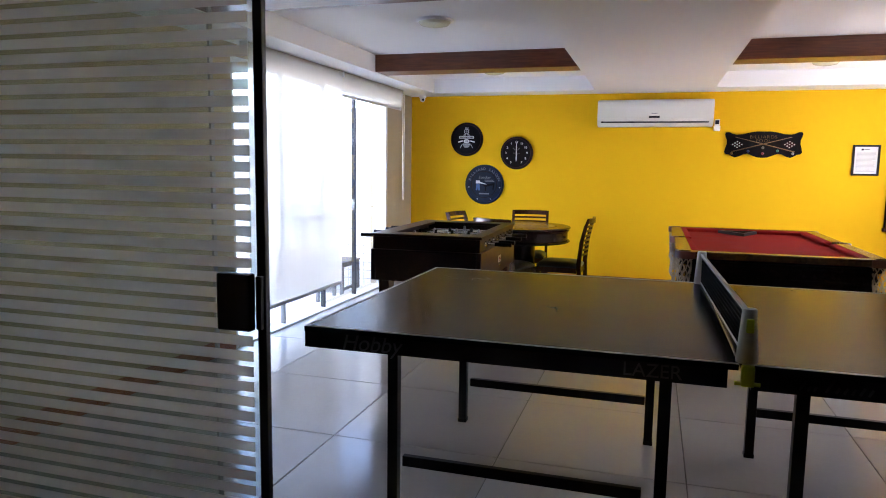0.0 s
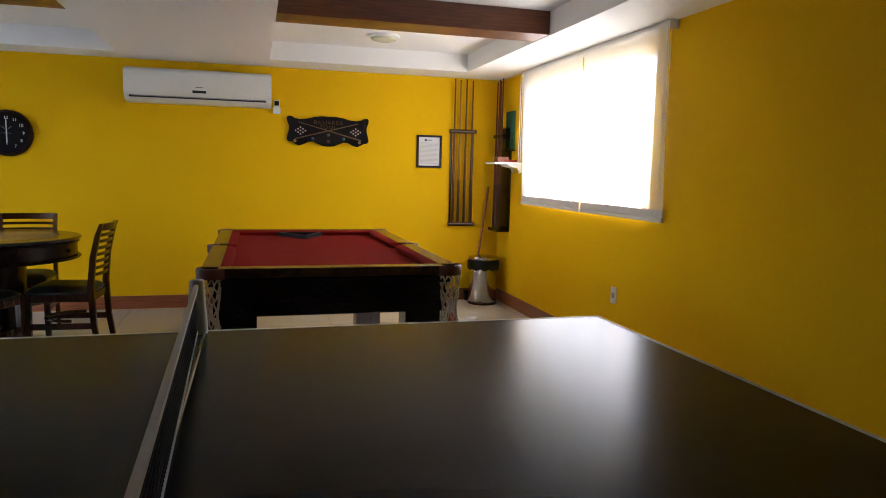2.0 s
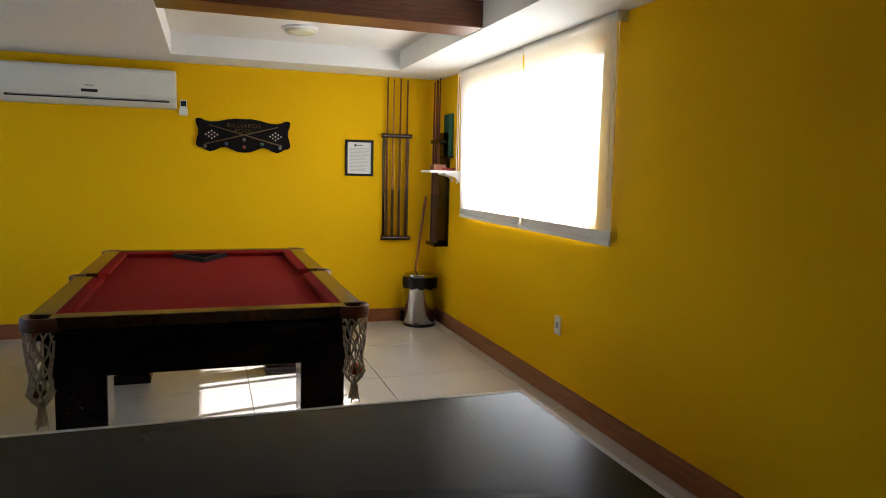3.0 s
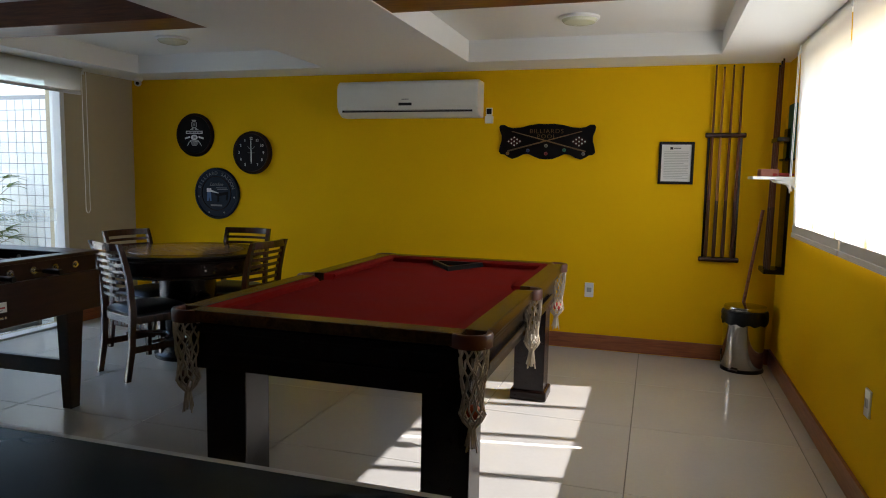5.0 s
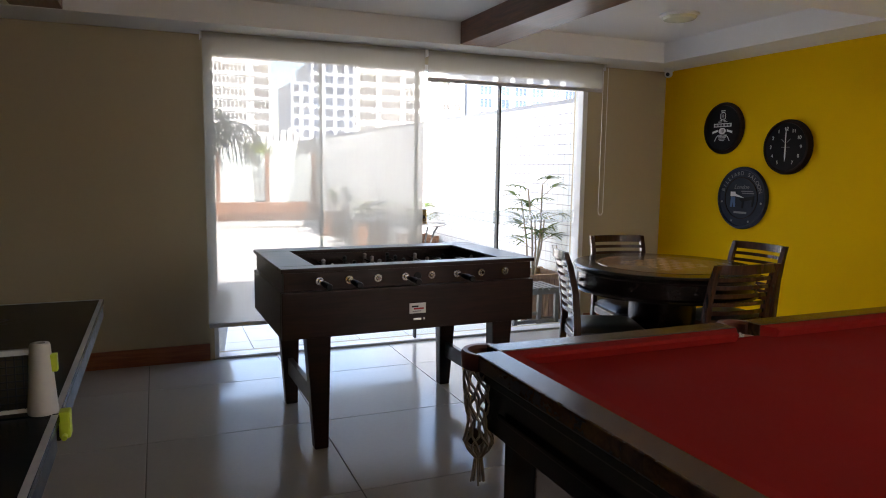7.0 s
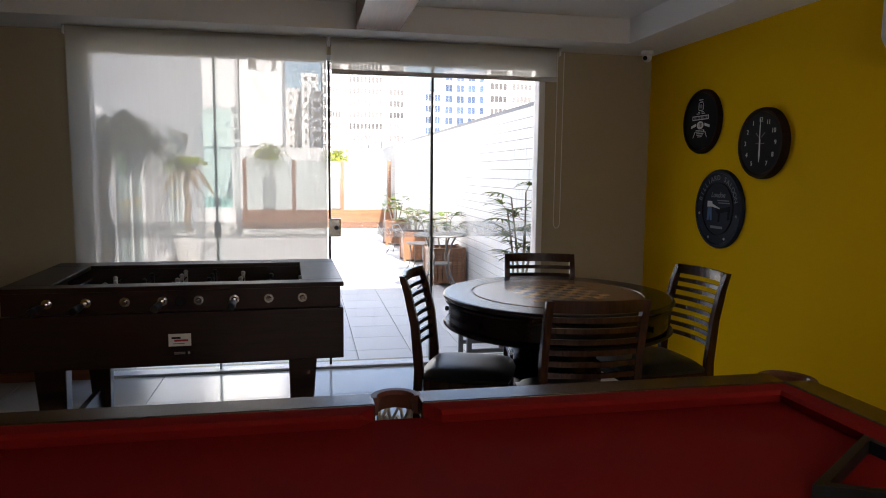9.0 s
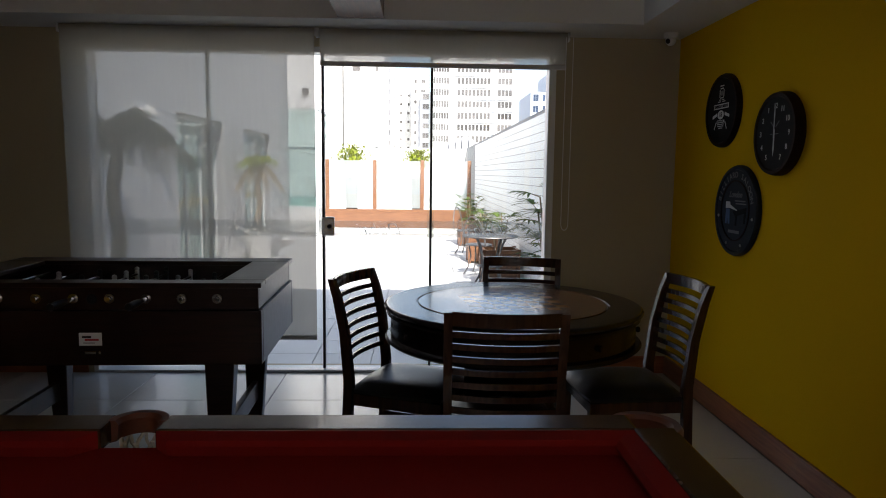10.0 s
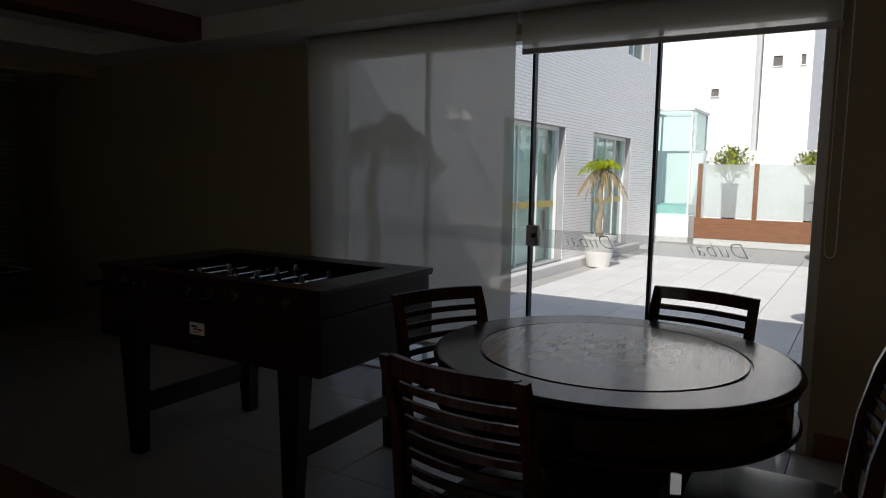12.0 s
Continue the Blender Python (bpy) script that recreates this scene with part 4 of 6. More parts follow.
# ---- air conditioner ----
def air_conditioner():
    t = thing("air_conditioner", pose(0.893, YN, 1.78), "white wall-mounted split air conditioner", "air conditioner")
    W, H, Dp = 0.590, 0.280, 0.200
    prof = [(0, 0.0), (-0.12, 0.0), (-0.170, 0.03), (-Dp, 0.075), (-Dp, 0.215), (-0.192, 0.255), (-0.160, H), (0, H)]
    bm = bmesh.new()
    a = [bm.verts.new((-W, y, z)) for y, z in prof]
    b = [bm.verts.new((W, y, z)) for y, z in prof]
    for k in range(len(prof)):
        bm.faces.new((a[k], a[(k + 1) % len(prof)], b[(k + 1) % len(prof)], b[k]))
    bm.faces.new(a[::-1])
    bm.faces.new(b)
    bmesh.ops.bevel(bm, geom=list(bm.edges), offset=0.006, segments=2, affect="EDGES")
    part("body", bm, "agedpl", t)
    part("flap", bx(-W + 0.03, W - 0.03, -0.191, -0.125, 0.018, 0.026), "agedpl", t, "closed air flap", pose(0, 0, 0, -28, 0, 0) @ pose(0, 0.008, -0.062))
    # black strip over the closed body stands for shade inside the outlet
    part("outlet_shade", bx(-W + 0.04, W - 0.045, -0.1850, -0.1700, 0.036, 0.058), "blacktrim", t, "black strip put in for the shade of the air outlet")
    part("outlet_lip", bx(-W + 0.06, W - 0.05, -0.188, -0.183, 0.046, 0.050), "greypl", t)
    part("display", bx(-0.055, 0.055, -Dp - 0.002, -Dp + 0.002, 0.085, 0.107, bevel=0.001), "darkpl", t, "dark display strip")
    part("badge", bx(-0.03, 0.03, -Dp - 0.001, -Dp + 0.002, 0.131, 0.137), "grey_print", t)


air_conditioner()


# ---- things on the north wall ----
M["gold"] = mat("gold_print", (0.20, 0.115, 0.042), 0.5, vary=0.1, spec=0.2)
M["whiteprint"] = mat("white_print", (0.70, 0.70, 0.68), 0.5, vary=0.03)
M["dullprint"] = mat("dull_print", (0.17, 0.175, 0.18), 0.5, vary=0.1)
M["board"] = mat("black_lacquer_board", (0.008, 0.007, 0.008), 0.6, vary=0.2, spec=0.08)
M["discblue"] = mat("dark_blue_enamel", (0.014, 0.020, 0.032), 0.5, vary=0.2, scale=10, spec=0.14)
M["paper"] = mat("paper", (0.72, 0.72, 0.70), 0.7, vary=0.02)
M["brownrim"] = wood("clock_rim_wood", (0.016, 0.007, 0.005), (0.026, 0.011, 0.007), 0.6, coat=0.0, spec=0.1)
UP = Matrix.Rotation(radians(90), 4, "X")     # a plan outline stood up against the north wall, facing south


def arc_words(text, radius, size, a0, a1, material, parent, depth):
    for i, ch in enumerate(text):
        a = radians(a0 + (a1 - a0) * i / (len(text) - 1))
        if ch != " ":
            words("letter", ch, size, material, parent, Matrix.Translation((radius * math.sin(a), -depth, radius * math.cos(a))) @ Matrix.Rotation(a, 4, "Y") @ UP)


def wall_disc(name, x, z, r, rim, face, label, category, depth=0.03):
    t = thing(name, pose(x, YN, z), label, category, "round wall decorations")
    bm = lathe(bmesh.new(), [(0, 0), (r, 0), (r, depth * 0.6), (r - 0.006, depth), (r - 0.020, depth), (r - 0.026, depth - 0.008), (0, depth - 0.008)], 56)
    bmesh.ops.transform(bm, matrix=UP, verts=bm.verts)
    part("rim", bm, rim, t)
    bm = lathe(bmesh.new(), [(0, depth - 0.007), (r - 0.027, depth - 0.007), (r - 0.027, depth - 0.005), (0, depth - 0.005)], 48)
    bmesh.ops.transform(bm, matrix=UP, verts=bm.verts)
    part("face", bm, face, t)
    return t


def flat(name, outline, y, material, parent, th=0.0015):
    bm = prism(bmesh.new(), outline, 0, th)
    bmesh.ops.transform(bm, matrix=Matrix.Translation((0, -y, 0)) @ UP, verts=bm.verts)
    return part(name, bm, material, parent)


def rect(x0, x1, z0, z1):
    return [(x0, z0), (x1, z0), (x1, z1), (x0, z1)]


d = wall_disc("wall_plaque", -1.205, 1.645, 0.195, "brownrim", "board", "round black plaque with a white printed emblem", "plaque")
for o in (rect(-0.022, 0.022, 0.128, 0.134), rect(-0.018, 0.018, 0.114, 0.120), rect(-0.026, -0.021, 0.07, 0.112), rect(0.021, 0.026, 0.07, 0.112), rect(-0.02, 0.02, 0.066, 0.070), rect(-0.030, -0.006, 0.056, 0.060), rect(0.006, 0.030, 0.056, 0.060), rect(-0.045, -0.010, 0.046, 0.050), rect(0.010, 0.045, 0.046, 0.050), [(-0.10, -0.040), (-0.046, -0.026), (-0.046, -0.010), (-0.10, -0.024)], [(0.10, -0.040), (0.10, -0.024), (0.046, -0.010), (0.046, -0.026)], rect(-0.045, 0.045, -0.064, -0.050), [(-0.078, -0.098), (-0.072, -0.098), (-0.050, -0.060), (-0.056, -0.060)], [(0.078, -0.098), (0.056, -0.060), (0.050, -0.060), (0.072, -0.098)], rect(-0.038, 0.038, -0.074, -0.070), rect(-0.034, 0.034, -0.084, -0.080), rect(-0.024, 0.024, -0.094, -0.090)):
    flat("emblem_shape", o, 0.0245, "whiteprint", d)
flat("emblem_shape", [(0.012 * math.cos(a * math.pi / 6), 0.092 + 0.014 * math.sin(a * math.pi / 6)) for a in range(12)], 0.0245, "dullprint", d)
flat("emblem_banner", rect(-0.088, 0.088, 0.010, 0.036), 0.0245, "whiteprint", d)
for k in range(11):
    flat("emblem_shape", rect(-0.080 + k * 0.0147, -0.069 + k * 0.0147, 0.015, 0.031), 0.0262, "board" if k != 6 else "dullprint", d, 0.0008)
for k in range(6):
    flat("emblem_shape", rect(-0.038 + k * 0.013, -0.029 + k * 0.013, -0.061, -0.053), 0.0262, "board", d, 0.0008)
flat("emblem_shape", [(0.036 * math.cos(a * math.pi / 10), -0.022 + 0.024 * math.sin(a * math.pi / 10)) for a in range(20)], 0.0255, "whiteprint", d)
words("lettering", "18", 0.036, "board", d, Matrix.Translation((0, -0.0272, -0.022)) @ UP)

d = wall_disc("wall_clock", -0.606, 1.490, 0.188, "brownrim", "board", "round dark wall clock with reversed white numerals", "clock", 0.045)
for n in range(1, 13):
    a = radians(-30 * n)
    if n != 6:
        words("numeral", str(n), 0.034, "whiteprint", d, Matrix.Translation((0.123 * math.sin(a), -0.0405, 0.123 * math.cos(a))) @ UP)
flat("minute_hand", [(-0.0025, -0.02), (0.0025, -0.02), (0.0035, 0.09), (0, 0.128), (-0.0035, 0.09)], 0.043, "whiteprint", d)
flat("hour_hand", [(-0.004, 0.02), (0.004, 0.02), (0.005, -0.07), (0, -0.10), (-0.005, -0.07)], 0.041, "whiteprint", d)
flat("emblem_shape", rect(-0.035, 0.035, -0.003, 0.0), 0.0395, "dullprint", d)
flat("emblem_shape", [(-0.04, 0.055), (-0.034, 0.055), (-0.006, 0.03), (-0.012, 0.03)], 0.0395, "dullprint", d)
flat("emblem_shape", [(0.04, 0.055), (0.012, 0.03), (0.006, 0.03), (0.034, 0.055)], 0.0395, "dullprint", d)

d = wall_disc("saloon_plaque", -0.982, 1.122, 0.232, "discblue", "discblue", "large round dark blue saloon plaque with raised lettering", "plaque", 0.028)
bm = lathe(bmesh.new(), [(0.150, 0.020), (0.150, 0.028), (0.156, 0.028), (0.156, 0.020)], 48)
bmesh.ops.transform(bm, matrix=UP, verts=bm.verts)
part("ring", bm, "brownrim", d)
arc_words("BILLIARD SALOON", 0.182, 0.042, -72, 72, "dullprint", d, 0.0245)
words("lettering", "London", 0.045, "dullprint", d, Matrix.Translation((0.0, -0.0245, 0.082)) @ UP, shear=0.4)
for x0, x1, z0, z1 in ((0.0, 0.11, 0.048, 0.054), (0.01, 0.12, 0.034, 0.04), (-0.06, 0.06, -0.115, -0.10)):
    flat("emblem_shape", rect(x0, x1, z0, z1), 0.0245, "dullprint", d)
flat("emblem_shape", [(-0.10, 0.045), (-0.055, 0.045), (-0.05, 0.03), (0.03, 0.004), (0.03, 0.0), (-0.05, 0.012), (-0.10, 0.01)], 0.0245, "whiteprint", d)
jean = mat("blue_print", (0.05, 0.12, 0.26), 0.5)
flat("emblem_shape", [(-0.095, 0.008), (-0.055, 0.008), (-0.05, -0.07), (-0.068, -0.07), (-0.075, -0.03), (-0.082, -0.07), (-0.10, -0.07)], 0.0245, jean, d)
flat("emblem_shape", [(-0.02, -0.005), (0.125, 0.02), (0.125, -0.005), (0.115, -0.06), (0.10, -0.06), (0.105, -0.01), (0.03, -0.025), (0.025, -0.075), (0.01, -0.075), (0.012, -0.03)], 0.0245, "board", d)
for a in (-100, 100, -155, 155):
    c = radians(a)
    bm = lathe(bmesh.new(), [(0, 0.006), (0.006, 0.005), (0.009, 0)], 12)
    bmesh.ops.transform(bm, matrix=Matrix.Translation((0.188 * math.sin(c), -0.022, 0.188 * math.cos(c))) @ UP, verts=bm.verts)
    part("stud", bm, "greypl", d)


def pool_sign():
    t = thing("billiards_sign", pose(1.990, YN, 1.602), "black carved billiards sign with crossed cues", "sign")
    half = [(0, 0.128), (0.06, 0.130), (0.13, 0.120), (0.20, 0.102), (0.26, 0.098), (0.30, 0.106), (0.33, 0.122), (0.362, 0.122), (0.372, 0.105), (0.366, 0.075), (0.352, 0.04), (0.352, 0.0), (0.365, -0.045), (0.372, -0.085), (0.355, -0.105), (0.325, -0.108), (0.30, -0.125), (0.265, -0.140), (0.225, -0.128), (0.18, -0.105), (0.14, -0.100), (0.10, -0.118), (0.05, -0.138), (0, -0.142)]
    out = half + [(-x, z) for x, z in half[-2:0:-1]]
    bm = prism(bmesh.new(), out, 0, 0.022)
    bmesh.ops.transform(bm, matrix=UP, verts=bm.verts)
    part("board", bm, "board", t)
    words("lettering", "BILLIARDS", 0.046, "gold", t, Matrix.Translation((0, -0.0228, 0.072)) @ UP @ Matrix.Diagonal((1.12, 1, 1, 1)), thin=0.0008, spread=1.15)
    words("lettering", "POOL", 0.044, "gold", t, Matrix.Translation((0, -0.0228, 0.032)) @ UP @ Matrix.Diagonal((1.12, 1, 1, 1)), thin=0.0008, spread=1.2)
    for s in (-1, 1):
        sweep_pts = [(-s * 0.30, -0.026, -0.080), (s * 0.27, -0.026, 0.072)]
        part("cue", sweep(bmesh.new(), sweep_pts, [0.0055, 0.003], 6), "gold", t)
        flat("lozenge", [(s * 0.25 - 0.065, -0.005), (s * 0.25, -0.047), (s * 0.25 + 0.065, -0.005), (s * 0.25, 0.037)], 0.0222, mat("red_lacquer", (0.035, 0.008, 0.006), 0.5, spec=0.2), t)
        for i in range(3):
            for j in range(3):
                x, z = s * 0.25 + (i - j) * 0.022, -0.005 + (i + j - 2) * 0.015
                bm = lathe(bmesh.new(), [(0, 0.005), (0.0045, 0.003), (0.0065, 0)], 10)
                bmesh.ops.transform(bm, matrix=Matrix.Translation((x, -0.0237, z)) @ UP, verts=bm.verts)
                part("small_ball", bm, "whiteprint", t)
    for x, z, c in ((-0.30, -0.098, (0.30, 0.16, 0.03)), (-0.14, -0.075, (0.02, 0.05, 0.16)), (0.0, -0.098, (0.22, 0.02, 0.02)), (0.0, -0.038, (0.12, 0.12, 0.11)), (0.14, -0.070, (0.03, 0.15, 0.08)), (0.285, -0.098, (0.25, 0.25, 0.23))):
        bm = lathe(bmesh.new(), [(0, 0.011), (0.009, 0.009), (0.014, 0)], 16)
        bmesh.ops.transform(bm, matrix=Matrix.Translation((x, -0.022, z)) @ UP, verts=bm.verts)
        part("carved_ball", bm, mat("ball_enamel", c, 0.3, vary=0.05), t)


pool_sign()


def framed_notice():
    t = thing("framed_notice", pose(2.947, YN, 1.444), "black picture frame with a printed white notice", "frame")
    w, h, b = 0.123, 0.154, 0.020
    for x0, x1, z0, z1 in ((-w, -w + b, -h, h), (w - b, w, -h, h), (-w + b, w - b, h - b, h), (-w + b, w - b, -h, -h + b)):
        part("frame_bar", bx(x0, x1, -0.02, 0, z0, z1, bevel=0.002), "blacktrim", t)
    sheet = part("paper", bx(-w + b, w - b, -0.008, -0.001, -h + b, h - b), "paper", t)
    part("print_bar", bx(-0.045, -0.025, -0.0088, -0.0082, 0.098, 0.116), "darkpl", sheet)
    part("print_bar", bx(-0.02, 0.03, -0.0088, -0.0082, 0.103, 0.111), "dullprint", sheet)
    random.seed(4)
    for i in range(17):
        z = 0.08 - i * 0.012
        part("print_bar", bx(-0.085, 0.085 - random.random() * 0.04 * (i % 4 == 3), -0.0088, -0.0082, z, z + 0.0035), "greypl", sheet)


framed_notice()


def cue(p, q, label, dark):
    """A pool cue from butt p to tip q."""
    p, q = Vector(p), Vector(q)
    t = thing("pool_cue", Matrix.Translation(p), label, "cue", "pool cues")
    w = q - p
    part("butt", sweep(bmesh.new(), [(0, 0, 0), w * 0.02, w * 0.30], [0.012, 0.0142, 0.0115], 10), "cuebutt", t, "dark cue butt")
    part("shaft", sweep(bmesh.new(), [w * 0.3001, w * 0.99], [0.0115, 0.0062], 10), M["cuewood" if not dark else "cuedark"], t)
    part("tip", sweep(bmesh.new(), [w * 0.9901, w], [0.0062, 0.0058], 8), "darkpl", t)
    return t


M["cuewood"] = wood("cue_maple", (0.32, 0.125, 0.03), (0.42, 0.18, 0.05), 0.3, (12, 12, 1), coat=0.0, spec=0.3)
M["cuedark"] = wood("cue_mahogany", (0.13, 0.034, 0.013), (0.19, 0.055, 0.02), 0.3, (12, 12, 1), coat=0.0, spec=0.3)
M["cuebutt"] = wood("cue_butt_wood", (0.055, 0.017, 0.008), (0.09, 0.028, 0.013), 0.3, (12, 12, 1), coat=0.0, spec=0.3)


def cue_rack_north():
    t = thing("cue_rack", pose(3.272, YN, 0.752), "dark turned-wood cue rack on the yellow wall", "cue rack", "cue racks")
    for z in (0.0, 0.892):
        bar = lathe(bmesh.new(), [(0, -0.138), (0.014, -0.136), (0.019, -0.128), (0.017, -0.115), (0.019, 0), (0.017, 0.115), (0.019, 0.128), (0.014, 0.136), (0, 0.138)], 16)
        bmesh.ops.transform(bar, matrix=Matrix.Translation((0, -0.040, z)) @ Matrix.Rotation(math.pi / 2, 4, "Y"), verts=bar.verts)
        part("bar", bar, "chairwood", t)
        part("wall_mount", bx(-0.13, 0.13, -0.022, 0, z - 0.016, z + 0.016, bevel=0.003), "walnut", t)
    for x in (-0.108, 0.108):
        part("upright", bx(x - 0.009, x + 0.009, -0.015, 0, 0.017, 0.875, bevel=0.003), "walnut", t)


cue_rack_north()
for i, x in enumerate((3.182, 3.236, 3.297, 3.359)):
    cue((x, YN - 0.043, 0.772), (x + 0.004, YN - 0.040, 2.135 - 0.012 * (i % 2)), "pool cue standing upright in the wall rack", i in (0, 2, 3))


def cue_rack_east():
    t = thing("cue_rack", pose(XE, 8.50, 0.70), "dark wooden cue rack with a backboard on the side wall", "cue rack", "cue racks")
    part("backboard", bx(-0.022, 0, -0.135, 0.115, 0.0, 0.98, bevel=0.004), "walnut", t)
    part("shelf", bx(-0.13, -0.022, -0.135, 0.115, 0.0, 0.030, bevel=0.004), "walnut", t)
    part("clip_bar", bx(-0.10, -0.022, -0.135, 0.115, 0.885, 0.915, bevel=0.004), "walnut", t)
    part("screw", bx(-0.131, -0.1295, -0.06, -0.05, 0.010, 0.02), "steel", t)


cue_rack_east()
for i, (x, y) in enumerate(((3.572, 8.42), (3.568, 8.46), (3.575, 8.51), (3.570, 8.56))):
    cue((x, y, 0.731), (x + 0.01, y + 0.004, 2.13 - 0.02 * (i % 2)), "pool cue standing upright in the side rack", True)


def wall_shelf():
    t = thing("wall_shelf", pose(XE, 8.20, 1.335), "small white shelf on moulded brackets", "shelf")
    part("board", bx(-0.27, -0.002, -0.13, 0.13, 0.0, 0.018, bevel=0.003), "whitepl", t)
    for y in (-0.09, 0.09):
        bm = prism(bmesh.new(), [(-0.002, 0), (-0.14, 0), (-0.12, -0.018), (-0.04, -0.035), (-0.012, -0.075), (-0.002, -0.075)], -0.009, 0.009)
        bmesh.ops.transform(bm, matrix=Matrix.Translation((0, y, 0)) @ UP, verts=bm.verts)
        part("bracket", bm, "whitepl", t)


wall_shelf()
o = part("chalk_box", bx(-0.055, 0.055, -0.04, 0.04, 0, 0.048, bevel=0.004), mat("cardboard_red", (0.30, 0.11, 0.07), 0.7), None, "", pose(3.50, 8.20, 1.353, 0, 0, 8))
tagged(o, "small reddish cardboard box on the shelf", "box")
o = part("red_cloth", sweep(bmesh.new(), [(-0.06, 0, 0.012), (-0.02, 0.03, 0.014), (0.03, 0.0, 0.012), (0.06, 0.03, 0.016)], [0.010, 0.014, 0.012, 0.008], 8), mat("red_fabric", (0.35, 0.03, 0.03), 0.9), None, "", pose(3.585, 8.16, 1.352))
tagged(o, "crumpled red cloth on the shelf", "cloth")
t = thing("green_noticeboard", pose(XE, 8.40, 1.46), "green felt board in a dark tray frame on the wall", "board")
part("felt", bx(-0.022, -0.002, -0.11, 0.09, 0.015, 0.37, bevel=0.003), mat("green_felt", (0.015, 0.10, 0.06), 0.9), t)
part("tray", bx(-0.06, -0.002, -0.125, 0.105, 0.0, 0.0145, bevel=0.003), "walnut", t)


M["binsteel"] = mat("polished_bin_steel", (0.40, 0.385, 0.36), 0.10, 1.0, vary=0.05, stretch=(1, 1, 10), bump=0.0, rvary=0.05)


def bin_with_pedal():
    t = thing("pedal_bin", pose(3.455, 8.49, 0), "stainless steel pedal bin with a black liner", "bin")
    part("body", lathe(bmesh.new(), [(0, 0.006), (0.132, 0.006), (0.135, 0.02), (0.137, 0.40), (0, 0.40)], 40), "binsteel", t)
    part("base_ring", lathe(bmesh.new(), [(0, 0), (0.141, 0), (0.143, 0.012), (0.137, 0.024), (0, 0.024)], 40), "blacktrim", t)
    bm = bmesh.new()
    n = 40
    rows = []
    for z, r in ((0.335, 0.148), (0.36, 0.151), (0.40, 0.152), (0.425, 0.146), (0.428, 0.134)):
        rows.append([bm.verts.new(((r + 0.004 * math.sin(i * 2.3 + z * 50)) * math.cos(2 * math.pi * i / n), (r + 0.004 * math.sin(i * 2.3 + z * 50)) * math.sin(2 * math.pi * i / n), z + 0.008 * math.sin(i * 1.7) * (z < 0.35))) for i in range(n)])
    for a, b in zip(rows, rows[1:]):
        for i in range(n):
            bm.faces.new((a[i], a[(i + 1) % n], b[(i + 1) % n], b[i])).smooth = True
    part("liner", bm, "blacktrim", t, "black bin liner folded over the rim")
    part("lid", lathe(bmesh.new(), [(0, 0.432), (0.139, 0.432), (0.142, 0.442), (0.137, 0.456), (0.08, 0.464), (0, 0.466)], 40), "binsteel", t)
    part("pedal", bx(-0.03, 0.03, -0.165, -0.115, 0.012, 0.024, bevel=0.004), "blacktrim", t, "", pose(0, 0, 0, 0, 0, -30))


bin_with_pedal()
t = thing("broom", pose(3.415, 8.655, 0), "broom with a red-brown wooden handle leaning in the corner", "broom")
part("handle", sweep(bmesh.new(), [(0, 0, 0.10), (0.135, 0.02, 1.12)], 0.0115, 10), "skirting", t)
part("head", bx(-0.09, 0.09, -0.022, 0.022, 0.06, 0.10, bevel=0.006), "blacktrim", t)
part("bristles", bx(-0.085, 0.085, -0.02, 0.02, 0.0, 0.06), "darkpl", t)


def remote_holder():
    t = thing("remote_control", pose(1.532, YN, 1.738), "white air conditioner remote in a wall holder", "remote")
    part("holder", bx(-0.032, 0.032, -0.026, 0, 0, 0.055, bevel=0.004), "whitepl", t)
    part("remote", bx(-0.025, 0.025, -0.021, -0.004, 0.0555, 0.12, bevel=0.004), "whitepl", t)
    part("screen", bx(-0.020, 0.020, -0.0222, -0.0208, 0.070, 0.112), "darkpl", t)


remote_holder()


def wall_socket(m, label):
    t = thing("wall_socket", m, label, "socket", "wall sockets")
    part("plate", bx(-0.034, 0.034, -0.009, 0, -0.056, 0.056, bevel=0.004), "whitepl", t)
    part("insert", bx(-0.018, 0.018, -0.0105, -0.009, -0.018, 0.018, bevel=0.001), "greypl", t)


wall_socket(pose(2.360, YN, 0.463), "white plastic socket plate on the yellow wall")
wall_socket(pose(XE, 6.36, 0.455, 0, 0, -90), "white plastic socket plate on the yellow wall")


def dome_camera():
    t = thing("security_camera", pose(-1.72, 8.57, ZC), "small white dome security camera under the ceiling", "camera")
    part("base", lathe(bmesh.new(), [(0, 0), (0.042, 0), (0.042, -0.022), (0.030, -0.030), (0, -0.03)], 24), "whitepl", t)
    bm = bmesh.new()
    bmesh.ops.create_uvsphere(bm, u_segments=18, v_segments=12, radius=0.032)
    for f in bm.faces:
        f.smooth = True
    bmesh.ops.translate(bm, vec=(0, 0, -0.042), verts=bm.verts)
    eye = part("eye_ball", bm, "whitepl", t)
    part("lens", lathe(bmesh.new(), [(0, 0.034), (0.014, 0.033), (0.016, 0.026), (0, 0.02)], 16), "darkpl", eye, "", pose(0, 0, -0.042, 105, 0, 35))


dome_camera()


def ceiling_lamp(x, y):
    t = thing("ceiling_lamp", pose(x, y, ZT), "round frosted flush ceiling lamp, switched off", "ceiling lamp", "ceiling lamps")
    part("ring", lathe(bmesh.new(), [(0, 0), (0.122, 0), (0.122, -0.012), (0.112, -0.018), (0, -0.018)], 40), "whitepl", t)
    part("diffuser", lathe(bmesh.new(), [(0.108, -0.0185), (0.095, -0.035), (0.05, -0.046), (0, -0.049)], 40), mat("opal_glass", (0.66, 0.67, 0.50), 0.25, vary=0.02, bump=0), t, "opal glass diffuser")


